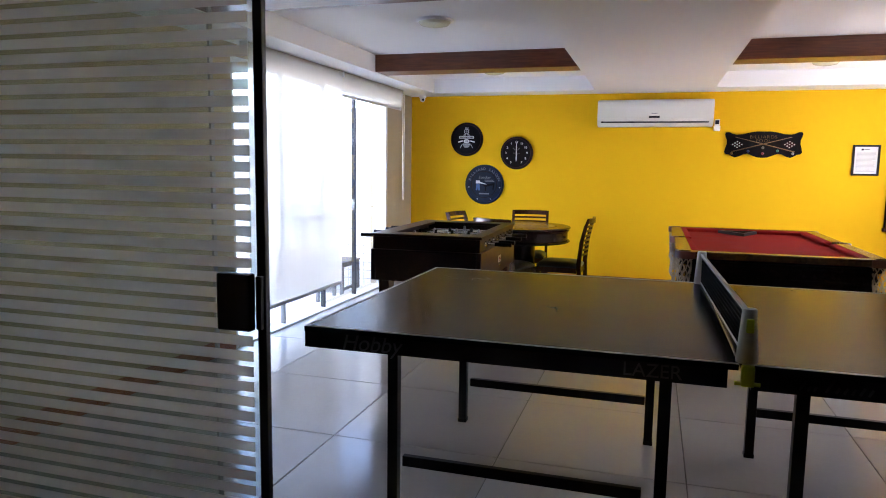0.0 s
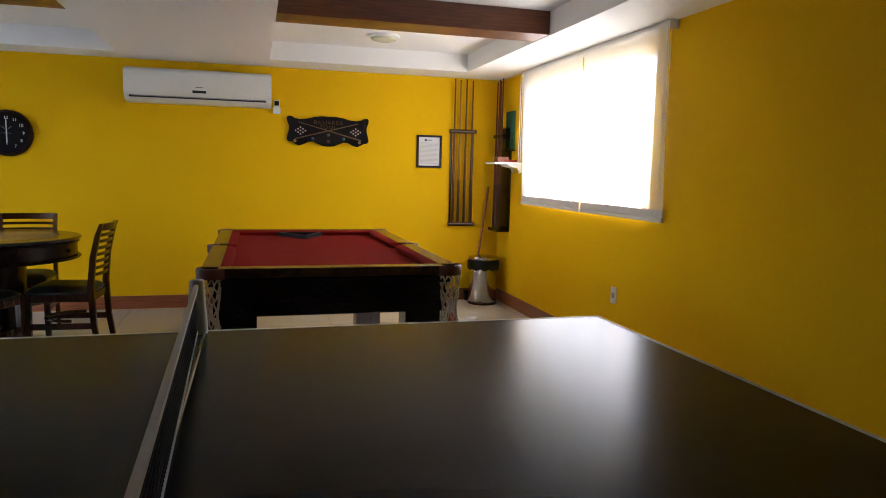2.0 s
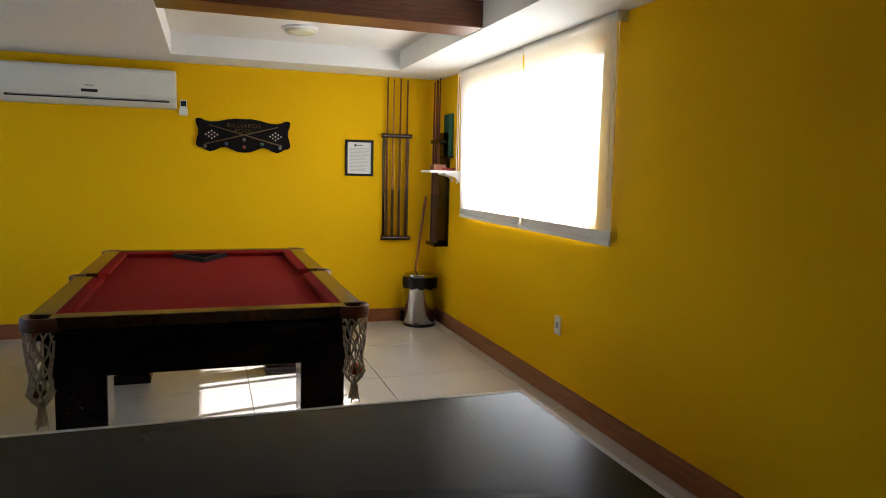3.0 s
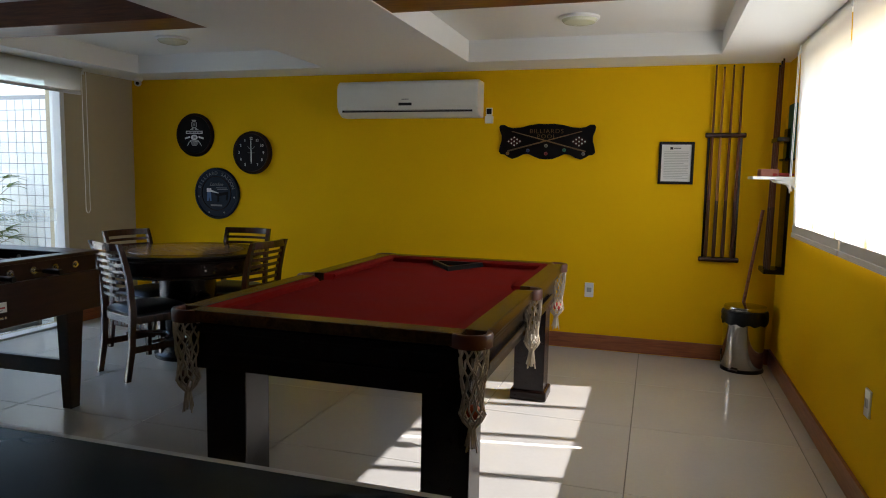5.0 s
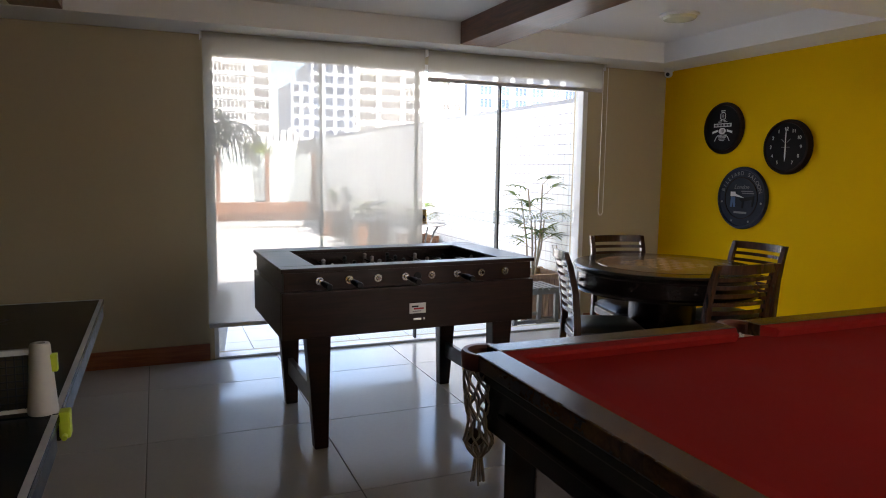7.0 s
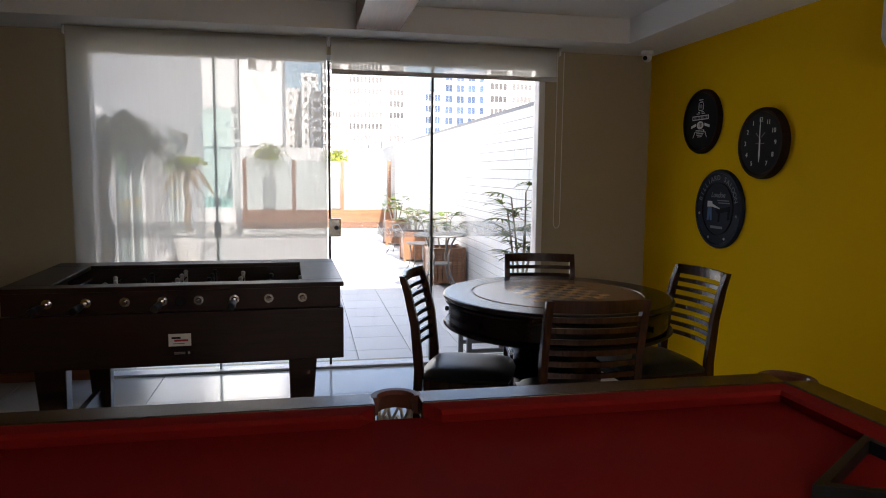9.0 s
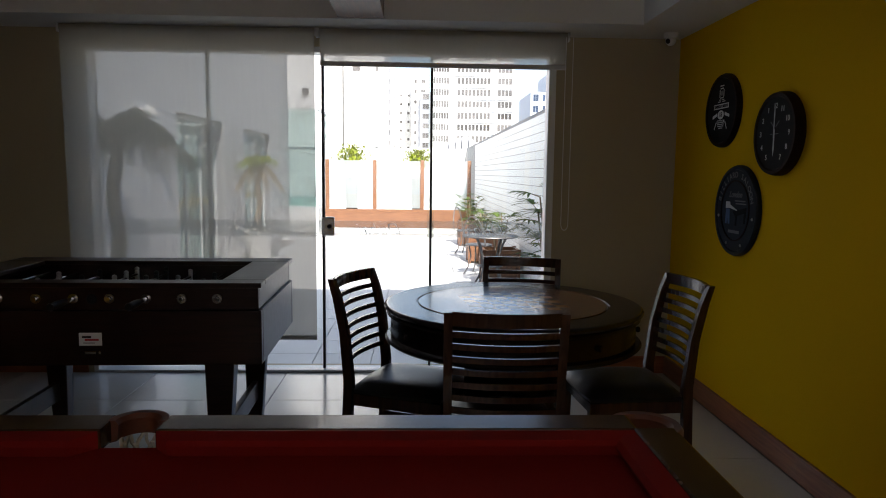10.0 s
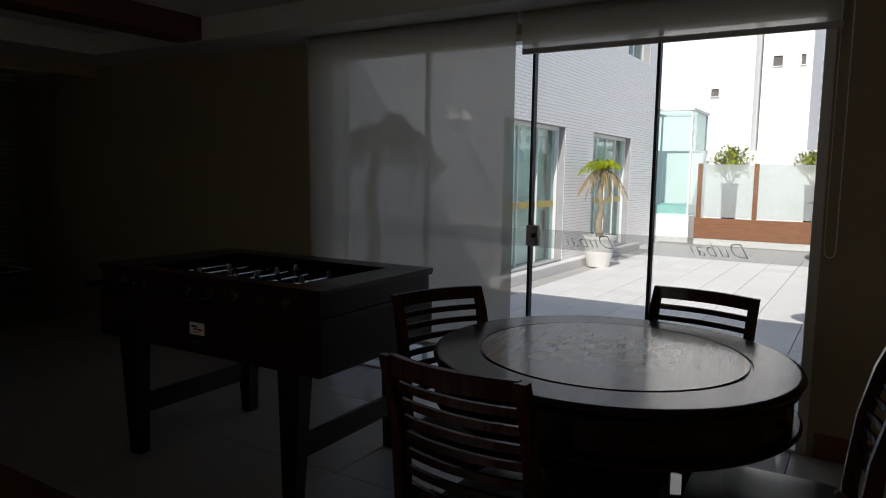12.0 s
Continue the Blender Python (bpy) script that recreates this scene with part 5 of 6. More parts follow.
for x, y in ((2.32, 7.71), (-0.675, 7.745), (-0.54, 5.33), (2.33, 5.33)):
    ceiling_lamp(x, y)


# ---- terrace ----
M["concrete"] = mat("terrace_bed", (0.42, 0.41, 0.39), 0.9)
M["terrtile"] = mat("terrace_tile", (0.70, 0.69, 0.67), 0.55, vary=0.06, scale=5, fine=70, bump=0.1, random_piece=0.05)
M["whitetile"] = mat("white_wall_tile", (0.85, 0.85, 0.84), 0.35, vary=0.03, random_piece=0.03)
M["whitewall"] = mat("white_outdoor_paint", (0.86, 0.86, 0.84), 0.7, vary=0.03, scale=2)
M["deckwood"] = wood("deck_wood", (0.17, 0.072, 0.034), (0.27, 0.12, 0.055), 0.5, (10, 1, 10))
M["slatwood"] = wood("weathered_slat", (0.16, 0.085, 0.05), (0.26, 0.15, 0.09), 0.6, (10, 10, 1))
M["leaf"] = mat("palm_leaf", (0.095, 0.15, 0.032), 0.6, vary=0.35, scale=14, bump=0.05, spec=0.25)
M["leafbright"] = mat("bush_leaf", (0.20, 0.25, 0.010), 0.8, vary=0.4, scale=9, bump=0.05, spec=0.12)
M["dryleaf"] = mat("dry_leaf", (0.30, 0.21, 0.09), 0.7, vary=0.3, scale=14)
M["trunk"] = mat("palm_trunk", (0.30, 0.24, 0.17), 0.9, vary=0.3, scale=25, bump=0.6)
M["pot"] = mat("white_pot", (0.76, 0.75, 0.72), 0.5, vary=0.04)
M["darkpot"] = mat("dark_pot", (0.03, 0.03, 0.034), 0.5)
M["soil"] = mat("soil", (0.05, 0.035, 0.025), 0.95, vary=0.3, bump=0.5)
M["iron"] = mat("grey_iron", (0.16, 0.155, 0.15), 0.5, 0.4)
XO, YF, YW, XF = XW - 0.2, 4.0, 8.42, -14.3

tagged(part("ground", bx(-900, 900, -900, 900, -0.75, -0.245), "concrete"), "flat pale ground reaching the horizon", "ground", kind="structure")
terrace = tagged(part("terrace", bx(-17.0, XO, YF, YW, -0.24, -0.19), "concrete"), "square pale stone terrace tiles", "terrace", kind="structure")
M["jointgrey"] = mat("grey_joint_mortar", (0.36, 0.36, 0.36), 0.9)
terrace_wall = wall_with_hole("terrace_wall", "jointgrey", "y", YW, YW + 0.18, -17.0, XO, -0.24, 2.0, [], "high white tiled terrace wall")
facade = wall_with_hole("facade_south", "jointgrey", "y", YF - 0.3, YF, -13.9, XO, -0.24, 7.5, [(-8.5, -6.4, -0.03, 2.03), (-11.9, -9.75, -0.03, 2.03), (-12.95, -11.5, 3.6, 4.8)], "white tiled building facade with glass doors")
wall_with_hole("terrace_back_wall", "whitewall", "x", -17.2, -17.0, -6.0, 14.0, -0.24, 1.975, [], "white garden wall behind the fence")
tagged(part("facade_step", bx(-12.3, -6.1, YF + 0.007, YF + 0.16, -0.19, -0.05, bevel=0.01), "terrtile"), "low stone step before the glass doors", "step", kind="structure")
# white sheet added close behind the glass doors to make them look bright
part("pale_door_backing", bx(-13.5, -5.5, YF - 0.36, YF - 0.34, -0.24, 2.6), "whitewall")["kind"] = "structure"

# tile courses of the facade, joined
bm = bmesh.new()
random.seed(7)
z = -0.17
row = 0
while z < 7.4:
    x = -13.88 + (0.12 if row % 2 else 0.0)
    while x < XO - 0.26:
        w, h = 0.232, 0.043
        cx, cz = x + w / 2, z + h / 2
        lo, hi = x, x + w
        for a, b, c, d2 in ((-8.5, -6.4, -0.2, 2.03), (-11.9, -9.75, -0.2, 2.03), (-12.95, -11.5, 3.6, 4.8)):
            if c < cz < d2 and lo < b and hi > a:
                lo, hi = (lo, min(hi, a)) if lo < a else (max(lo, b), hi)
        if hi - lo > 0.012:
            box(bm, lo, hi, YF, YF + 0.006, z, z + h)
        x += w + 0.010
    z += 0.049
    row += 1
tagged(part("facade_tile", bm, "whitetile", facade), kind="stuff")

def glass_doorway(name, x0, x1, z1, n):
    t = thing(name, pose(0, YF - 0.15, 0), "white framed glass doors with a gold band", "glass door", "facade doors", "structure")
    for a, b, c, d2 in ((x0, x0 + 0.05, -0.03, z1), (x1 - 0.05, x1, -0.03, z1), (x0 + 0.05, x1 - 0.05, z1 - 0.05, z1)):
        part("door_frame", bx(a, b, -0.05, 0.05, c, d2, bevel=0.004), "alu", t)
    for i in range(n):
        a, b = x0 + 0.05 + (x1 - x0 - 0.1) * i / n, x0 + 0.05 + (x1 - x0 - 0.1) * (i + 1) / n
        part("pane", bx(a + 0.01, b - 0.01, -0.004, 0.004, -0.02, z1 - 0.06), "greenglass", t)
        part("stile", bx(b - 0.012, b + 0.012, -0.02, 0.02, -0.02, z1 - 0.06), "alu", t)
        part("gold_band", bx(a + 0.012, b - 0.014, 0.0045, 0.0055, 0.80, 0.90), mat("gold_film", (0.45, 0.36, 0.10), 0.4), t)


glass_doorway("door_2", -8.5, -6.4, 2.03, 3)
glass_doorway("door_3", -11.9, -9.75, 2.03, 4)
t = thing("window_3", pose(0, YF - 0.15, 0), "blue tinted upper window", "window", kind="structure")
part("pane", bx(-12.95, -11.5, -0.01, 0.01, 3.6, 4.8), "greenglass", t)
# no room behind: the sheet's dark blue stands for the unlit inside
part("backing", bx(-12.95, -11.5, -0.15, -0.14, 3.6, 4.8), mat("painted_dim_room", (0.10, 0.16, 0.22), 0.8), t)
for x in (-12.93, -12.22, -11.52):
    part("window_frame", bx(x - 0.03, x + 0.03, -0.03, 0.03, 3.6, 4.8), "alu", t)


def spot_lamp():
    t = thing("facade_spotlight", pose(-5.12, YF, 1.95), "white outdoor spotlight on the tiled facade", "spotlight")
    part("bracket", bx(-0.06, 0.06, 0.006, 0.03, -0.06, 0.06, bevel=0.006), "whitepl", t)
    part("arm", tube(bmesh.new(), (0, 0.03, 0.0), (-0.02, 0.12, -0.02), 0.016), "whitepl", t)
    part("head", lathe(bmesh.new(), [(0, -0.06), (0.045, -0.06), (0.06, 0.0), (0.065, 0.06), (0, 0.055)], 20), "whitepl", t, "", pose(-0.04, 0.15, -0.03, 60, 0, 20))


spot_lamp()


# green glass box with a white cap
def glass_cabin():
    t = thing("glass_cabin", pose(XF - 0.2, 4.0, 0), "green glass stair cabin with a white frame", "glass cabin")
    y0, y1, x0, x1, z0, z1 = -0.50, 0.60, -1.6, 0.0, 0.42, 2.84
    part("plinth", bx(x0, x1 + 0.02, y0 - 0.01, y1 + 0.02, -0.235, z0, bevel=0.01), "whitewall", t)
    part("front_pane", bx(x1 - 0.012, x1, y0 + 0.04, y1 - 0.04, z0 + 0.04, z1 - 0.06), "paleglass", t)
    part("side_pane", bx(x0 + 0.04, x1 - 0.05, y1 - 0.012, y1, z0 + 0.04, z1 - 0.06), "paleglass", t)
    part("sill", bx(x0 + 0.06, x1 - 0.02, y0 + 0.05, y1 - 0.02, z0 + 0.001, z0 + 0.22), mat("pale_green_wall", (0.60, 0.74, 0.73), 0.6), t, "pale green inner sill")
    for x in (x0, x1 - 0.04):
        for y in (y0, y1 - 0.04):
            part("corner_post", bx(x, x + 0.04, y, y + 0.04, z0 + 0.001, z1 - 0.061), "alu", t)
    for a, b, c, d2 in ((x0 - 0.03, x1 + 0.03, y0 - 0.03, y0 + 0.04), (x0 - 0.03, x1 + 0.03, y1 - 0.04, y1 + 0.03), (x0 - 0.03, x0 + 0.04, y0 + 0.041, y1 - 0.041), (x1 - 0.04, x1 + 0.03, y0 + 0.041, y1 - 0.041)):
        part("top_rail", bx(a, b, c, d2, z1 - 0.06, z1, bevel=0.008), "alu", t)


glass_cabin()


def fence():
    t = thing("glass_fence", pose(XF, 0, 0), "frosted glass fence with brown wooden posts on a planter board", "fence")
    ys = [4.862, 6.005, 7.156, 8.30]
    part("base", bx(-0.10, 0.05, 4.80, YW - 0.01, -0.235, -0.05), "whitewall", t, "white rendered base")
    part("planter_board", bx(-0.02, 0.062, 4.79, YW - 0.01, -0.049, 0.405, bevel=0.01), "deckwood", t, "wide brown timber board")
    for y in ys:
        part("post", bx(-0.05, 0.05, y - 0.045, y + 0.045, 0.406, 1.60, bevel=0.01), "deckwood", t)
    for a, b in zip(ys, ys[1:]):
        p = part("pane", bx(-0.006, 0.006, a + 0.05, b - 0.05, 0.43, 1.58), "frost", t, "frosted glass pane")


fence()


# ---- plants ----
def blade(bm, base, way, length, width, droop, n=5, fold=0.25):
    """One narrow leaf that rises along way and bends down."""
    base, way = Vector(base), Vector(way).normalized()
    side = way.cross(Vector((0, 0, 1)))
    side = side.normalized() if side.length > 1e-4 else Vector((1, 0, 0))
    last = None
    for i in range(n + 1):
        u = i / n
        p = base + way * length * u - Vector((0, 0, droop * length * u * u))
        w = width * (0.35 + 1.3 * u) * (1 - u) ** 0.6 + 0.0008
        dip = Vector((0, 0, fold * w))
        row = [bm.verts.new(p - side * w + dip), bm.verts.new(p), bm.verts.new(p + side * w + dip)]
        if last:
            bm.faces.new((last[0], last[1], row[1], row[0])).smooth = True
            bm.faces.new((last[1], last[2], row[2], row[1])).smooth = True
        last = row


def frond(bm, base, az, lift, length, droop, leaflets, leaf_len, width):
    """A feather palm frond: a curved rib with leaflets on both sides."""
    rib = []
    for i in range(13):
        u = i / 12
        r = length * (u * math.cos(lift) + 0.05 * math.sin(u * 3))
        h = length * (math.sin(lift) * u - droop * u * u)
        rib.append(Vector(base) + Vector((math.cos(az) * r, math.sin(az) * r, h)))
    sweep(bm, rib, [0.010 * (1 - 0.8 * i / 12) for i in range(13)], 4)
    for k in range(leaflets):
        u = 0.15 + 0.85 * (k + 0.5) / leaflets
        f = u * 12
        i = min(int(f), 11)
        p = rib[i].lerp(rib[i + 1], f - i)
        tang = (rib[i + 1] - rib[i]).normalized()
        for s in (-1, 1):
            side = Vector((-math.sin(az), math.cos(az), 0)) * s
            w = (side * 0.75 + tang * 0.75 + Vector((0, 0, random.uniform(-1.1, -0.1)))).normalized()
            blade(bm, p, w, leaf_len * math.sin(math.pi * min(1, 0.15 + u * 0.8)) * random.uniform(0.8, 1.1), width, 0.55, 4)


def feather_palm(name, loc, pot_h, pot_r, trunk_h, fr, length, label, leafm, dry, seed, leaf_w, hang=0.75, potm="pot"):
    random.seed(seed)
    t = thing(name, pose(*loc), label, "palm")
    part("pot", lathe(bmesh.new(), [(0, 0), (pot_r * 0.62, 0), (pot_r * 0.66, 0.02), (pot_r * 0.95, pot_h * 0.9), (pot_r, pot_h * 0.9), (pot_r, pot_h), (pot_r * 0.9, pot_h), (pot_r * 0.88, pot_h - 0.05), (0, pot_h - 0.05)], 32), potm, t, "white planter pot")
    pts = [(0.02 * math.sin(i * 0.9), 0.015 * math.cos(i), pot_h - 0.06 + trunk_h * i / 14) for i in range(15)]
    part("trunk", sweep(bmesh.new(), pts, [0.055 * (1 - 0.25 * i / 14) * (1.12 if i % 2 else 0.92) for i in range(15)], 10), "trunk", t, "ringed palm trunk")
    bm, bd = bmesh.new(), bmesh.new()
    top = (pts[-1][0], pts[-1][1], pts[-1][2])
    for i in range(fr):
        az = 2 * math.pi * i / fr * 1.618 * 2 + random.uniform(-0.2, 0.2)
        lift = radians(75 - 75 * i / fr + random.uniform(-8, 8))
        isdry = i > fr * (1 - dry)
        near = 0.42 if loc[0] > -3 and math.cos(az) > 0.25 else 1.0
        frond(bd if isdry else bm, top, az, lift if not isdry else -0.2, near * length * random.uniform(0.8, 1.05), hang if not isdry else 0.9, 24 if loc[0] > -3 else 15, near * length * (0.34 if loc[0] > -3 else 0.26), leaf_w)
    part("crown", bm, leafm, t, "arching feathery green fronds")
    if dry:
        part("dry_fronds", bd, "dryleaf", t, "drooping dry yellow fronds")
    bm = bmesh.new()
    for i in range(60):
        a, r = random.uniform(0, 6.28), pot_r * 0.85 * math.sqrt(random.random())
        blade(bm, (r * math.cos(a), r * math.sin(a), pot_h - 0.05), (math.cos(a * 3), math.sin(a * 3), 0.9), random.uniform(0.06, 0.13), 0.012, 0.5, 3)
    part("ground_cover", bm, "dryleaf" if dry else "leaf", t, "low leaves covering the soil")


feather_palm("potted_palm", (-9.1, 4.40, -0.173), 0.50, 0.28, 1.15, 26, 0.46, "potted palm with yellowing fronds on the sunny terrace", "leafbright", 0.35, 3, 0.0060, 0.66)
feather_palm("potted_palm", (-2.45, 4.93, -0.173), 0.52, 0.24, 1.25, 24, 0.66, "tall potted palm in the shade beside the glass doors", "leaf", 0.0, 5, 0.0042, 0.66)


def slat_planter(x, y, s, h, label, material, plant_h, seed, stems):
    t = thing("planter_box", pose(x, y, -0.173), label, "planter", "planter boxes")
    for sx in (-1, 1):
        for sy in (-1, 1):
            part("corner_post", bx(sx * s - 0.022, sx * s + 0.022, sy * s - 0.022, sy * s + 0.022, 0, h + 0.01, bevel=0.003), material, t)
    n = 6
    for i in range(n):
        a = -s + 0.024 + (2 * s - 0.048) * i / n
        b = a + (2 * s - 0.048) / n - 0.006
        for sy in (-1, 1):
            part("slat", bx(a, b, sy * s - 0.010, sy * s + 0.010, 0.035, h - 0.05), material, t)
            part("slat", bx(sy * s - 0.010, sy * s + 0.010, a, b, 0.035, h - 0.05), material, t)
    for sy in (-1, 1):
        part("top_rail", bx(-s + 0.023, s - 0.023, sy * s - 0.018, sy * s + 0.018, h - 0.049, h, bevel=0.003), material, t)
        part("top_rail", bx(sy * s - 0.018, sy * s + 0.018, -s + 0.023, s - 0.023, h - 0.049, h, bevel=0.003), material, t)
    part("soil", bx(-s + 0.02, s - 0.02, -s + 0.02, s - 0.02, 0.05, h - 0.07), "soil", t)
    random.seed(seed)
    p = thing("fan_palm", pose(x, y, h - 0.243), "slender lady palm with fingered green leaves in a wooden box", "plant", "lady palms")
    bm, bs = bmesh.new(), bmesh.new()
    for i in range(stems):
        a = 2 * math.pi * i / stems + random.uniform(-0.3, 0.3)
        r = s * 0.35 * random.random()
        hh = plant_h * random.uniform(0.5, 1.0)
        b0 = Vector((r * math.cos(a), r * math.sin(a), 0))
        tip = b0 + Vector((0.10 * math.cos(a), 0.10 * math.sin(a), hh))
        sweep(bs, [b0, b0.lerp(tip, 0.5) + Vector((0.02, 0.01, 0)), tip], [0.011, 0.010, 0.007], 6)
        for k in range(5):
            la = a + k * 1.9 + random.uniform(-0.4, 0.4)
            start = b0.lerp(tip, 1 - 0.13 * k)
            out = Vector((math.cos(la), math.sin(la), random.uniform(0.25, 0.8))).normalized()
            hub = start + out * random.uniform(0.08, 0.16)
            sweep(bs, [start, hub], [0.004, 0.003], 4)
            for q in range(9):
                fa = (q - 4) * 0.30
                side = Vector((-math.sin(la), math.cos(la), 0))
                w = out * math.cos(fa) + side * math.sin(fa) + Vector((0, 0, 0.05))
                blade(bm, hub, w, random.uniform(0.15, 0.23), 0.016, 0.35, 4, 0.3)
    part("stems", bs, "trunk", p, "thin fibrous stems")
    part("leaves", bm, "leaf", p)


slat_planter(-3.08, 8.14, 0.21, 0.46, "weathered grey slatted planter box beside the tiled wall", "slatwood", 0.98, 11, 5)
slat_planter(-6.40, 8.13, 0.22, 0.50, "red-brown slatted planter box on the terrace", "deckwood", 0.62, 12, 3)
slat_planter(-8.90, 8.13, 0.22, 0.50, "red-brown slatted planter box on the terrace", "deckwood", 0.48, 13, 4)
slat_planter(-11.6, 8.13, 0.22, 0.50, "red-brown slatted planter box near the fence", "deckwood", 0.70, 14, 4)


def bush(x, y, seed, size):
    random.seed(seed)
    t = thing("potted_bush", pose(x, y, 0), "yellow-green leafy bush in a tall dark pot behind the fence", "bush", "bushes behind the fence")
    part("pot", lathe(bmesh.new(), [(0, -0.24), (0.13, -0.24), (0.17, 1.13), (0.185, 1.13), (0.185, 1.17), (0, 1.16)], 24), "darkpot", t)
    bm = bmesh.new()
    for i in range(760):
        a, b, r = random.uniform(0, 6.283), random.uniform(-1.0, 1.5), size * random.uniform(0.3, 1.0) * (1 + 0.2 * math.sin(i * 0.7))
        p = Vector((r * math.cos(a) * math.cos(b), r * 1.25 * math.sin(a) * math.cos(b), 1.60 + 0.85 * r * math.sin(b)))
        w = Vector((math.cos(a) + random.uniform(-0.5, 0.5), math.sin(a) + random.uniform(-0.5, 0.5), random.uniform(-1.5, 2.2)))
        blade(bm, p, w, random.uniform(0.07, 0.12), 0.030, 0.15, 3)
    part("leaves", bm, "leafbright", t)
    bm = bmesh.new()
    for i in range(9):
        a = i * 0.7
        sweep(bm, [(0, 0, 1.11), (0.1 * math.cos(a), 0.12 * math.sin(a), 1.30), (0.22 * math.cos(a), 0.28 * math.sin(a), 1.50 + 0.1 * math.sin(i * 2))], [0.014, 0.009, 0.004], 5)
    part("branches", bm, "trunk", t)


bush(XF - 0.50, 5.40, 21, 0.42)
bush(XF - 0.50, 7.05, 22, 0.32)


def slatted_stool():
    t = thing("slatted_stool", pose(-2.40, 7.70, -0.173), "dark grey slatted outdoor stool on the terrace", "stool")
    for i in range(8):
        y = -0.23 + i * 0.0595
        part("slat", bx(-0.17, 0.17, y, y + 0.042, 0.435, 0.455, bevel=0.003), "iron", t)
    for sx in (-1, 1):
        part("side_rail", bx(sx * 0.145 - 0.012, sx * 0.145 + 0.012, -0.23, 0.23, 0.395, 0.434), "iron", t)
        for sy in (-1, 1):
            part("leg", bx(sx * 0.145 - 0.018, sx * 0.145 + 0.018, sy * 0.205 - 0.018, sy * 0.205 + 0.018, 0, 0.394, bevel=0.003), "iron", t)
        part("stretcher", bx(sx * 0.145 - 0.010, sx * 0.145 + 0.010, -0.186, 0.186, 0.14, 0.17), "iron", t)


slatted_stool()


def cafe_table():
    t = thing("cafe_table", pose(-5.70, 7.93, -0.173), "round metal cafe table with curled legs", "table")
    part("tabletop", lathe(bmesh.new(), [(0, 0.715), (0.325, 0.715), (0.335, 0.724), (0.33, 0.735), (0, 0.735)], 40), "iron", t)
    part("shelf", lathe(bmesh.new(), [(0, 0.36), (0.15, 0.36), (0.155, 0.366), (0.15, 0.372), (0, 0.372)], 28), "iron", t)
    for k in range(4):
        a = math.pi / 4 + k * math.pi / 2
        c, s = math.cos(a), math.sin(a)
        pts = [(r * c, r * s, z) for r, z in ((0.24, 0.714), (0.18, 0.62), (0.13, 0.48), (0.13, 0.36), (0.17, 0.22), (0.25, 0.10), (0.31, 0.03), (0.335, 0.012))]
        part("leg", sweep(bmesh.new(), pts, 0.012, 8), "iron", t)


cafe_table()


def cafe_chair(m):
    t = thing("cafe_chair", m, "curled wrought metal cafe chair in the sun", "chair", "cafe chairs")
    part("seat", lathe(bmesh.new(), [(0, 0.43), (0.19, 0.43), (0.20, 0.44), (0.19, 0.45), (0, 0.45)], 28), "iron", t)
    for k in range(4):
        a = math.pi / 4 + k * math.pi / 2
        c, s = math.cos(a), math.sin(a)
        part("leg", sweep(bmesh.new(), [(r * c, r * s, z) for r, z in ((0.15, 0.43), (0.12, 0.28), (0.16, 0.12), (0.23, 0.012))], 0.010, 8), "iron", t)
    part("back_hoop", sweep(bmesh.new(), [(0.18 * math.cos(a), -0.17 - 0.05 * math.sin(a), 0.44 + 0.42 * math.sin(a)) for a in [math.pi * i / 14 for i in range(15)]], 0.010, 8), "iron", t)


cafe_chair(pose(-7.45, 7.95, -0.173, 0, 0, 60))
cafe_chair(pose(-9.9, 7.95, -0.173, 0, 0, -30))


# ---- distant buildings ----
M["towerwhite"] = mat("tower_white", (0.84, 0.84, 0.82), 0.8, vary=0.04, scale=0.3, fine=3)
# grey that carries shade in its colour, beside the sunlit white
M["towershade"] = mat("tower_shade_grey", (0.34, 0.35, 0.37), 0.8, vary=0.05, scale=0.3, fine=3)
M["towerglass"] = mat("tower_window", (0.13, 0.125, 0.12), 0.35, vary=0.25, scale=0.6, fine=4, random_piece=0.5, spec=0.15)
M["towerblue"] = mat("tower_blue_window", (0.055, 0.085, 0.14), 0.35, vary=0.2, scale=0.6, fine=4, random_piece=0.3, spec=0.15)
M["towerpale"] = mat("tower_pale_blue", (0.55, 0.59, 0.64), 0.8, vary=0.05, scale=0.3, fine=3)


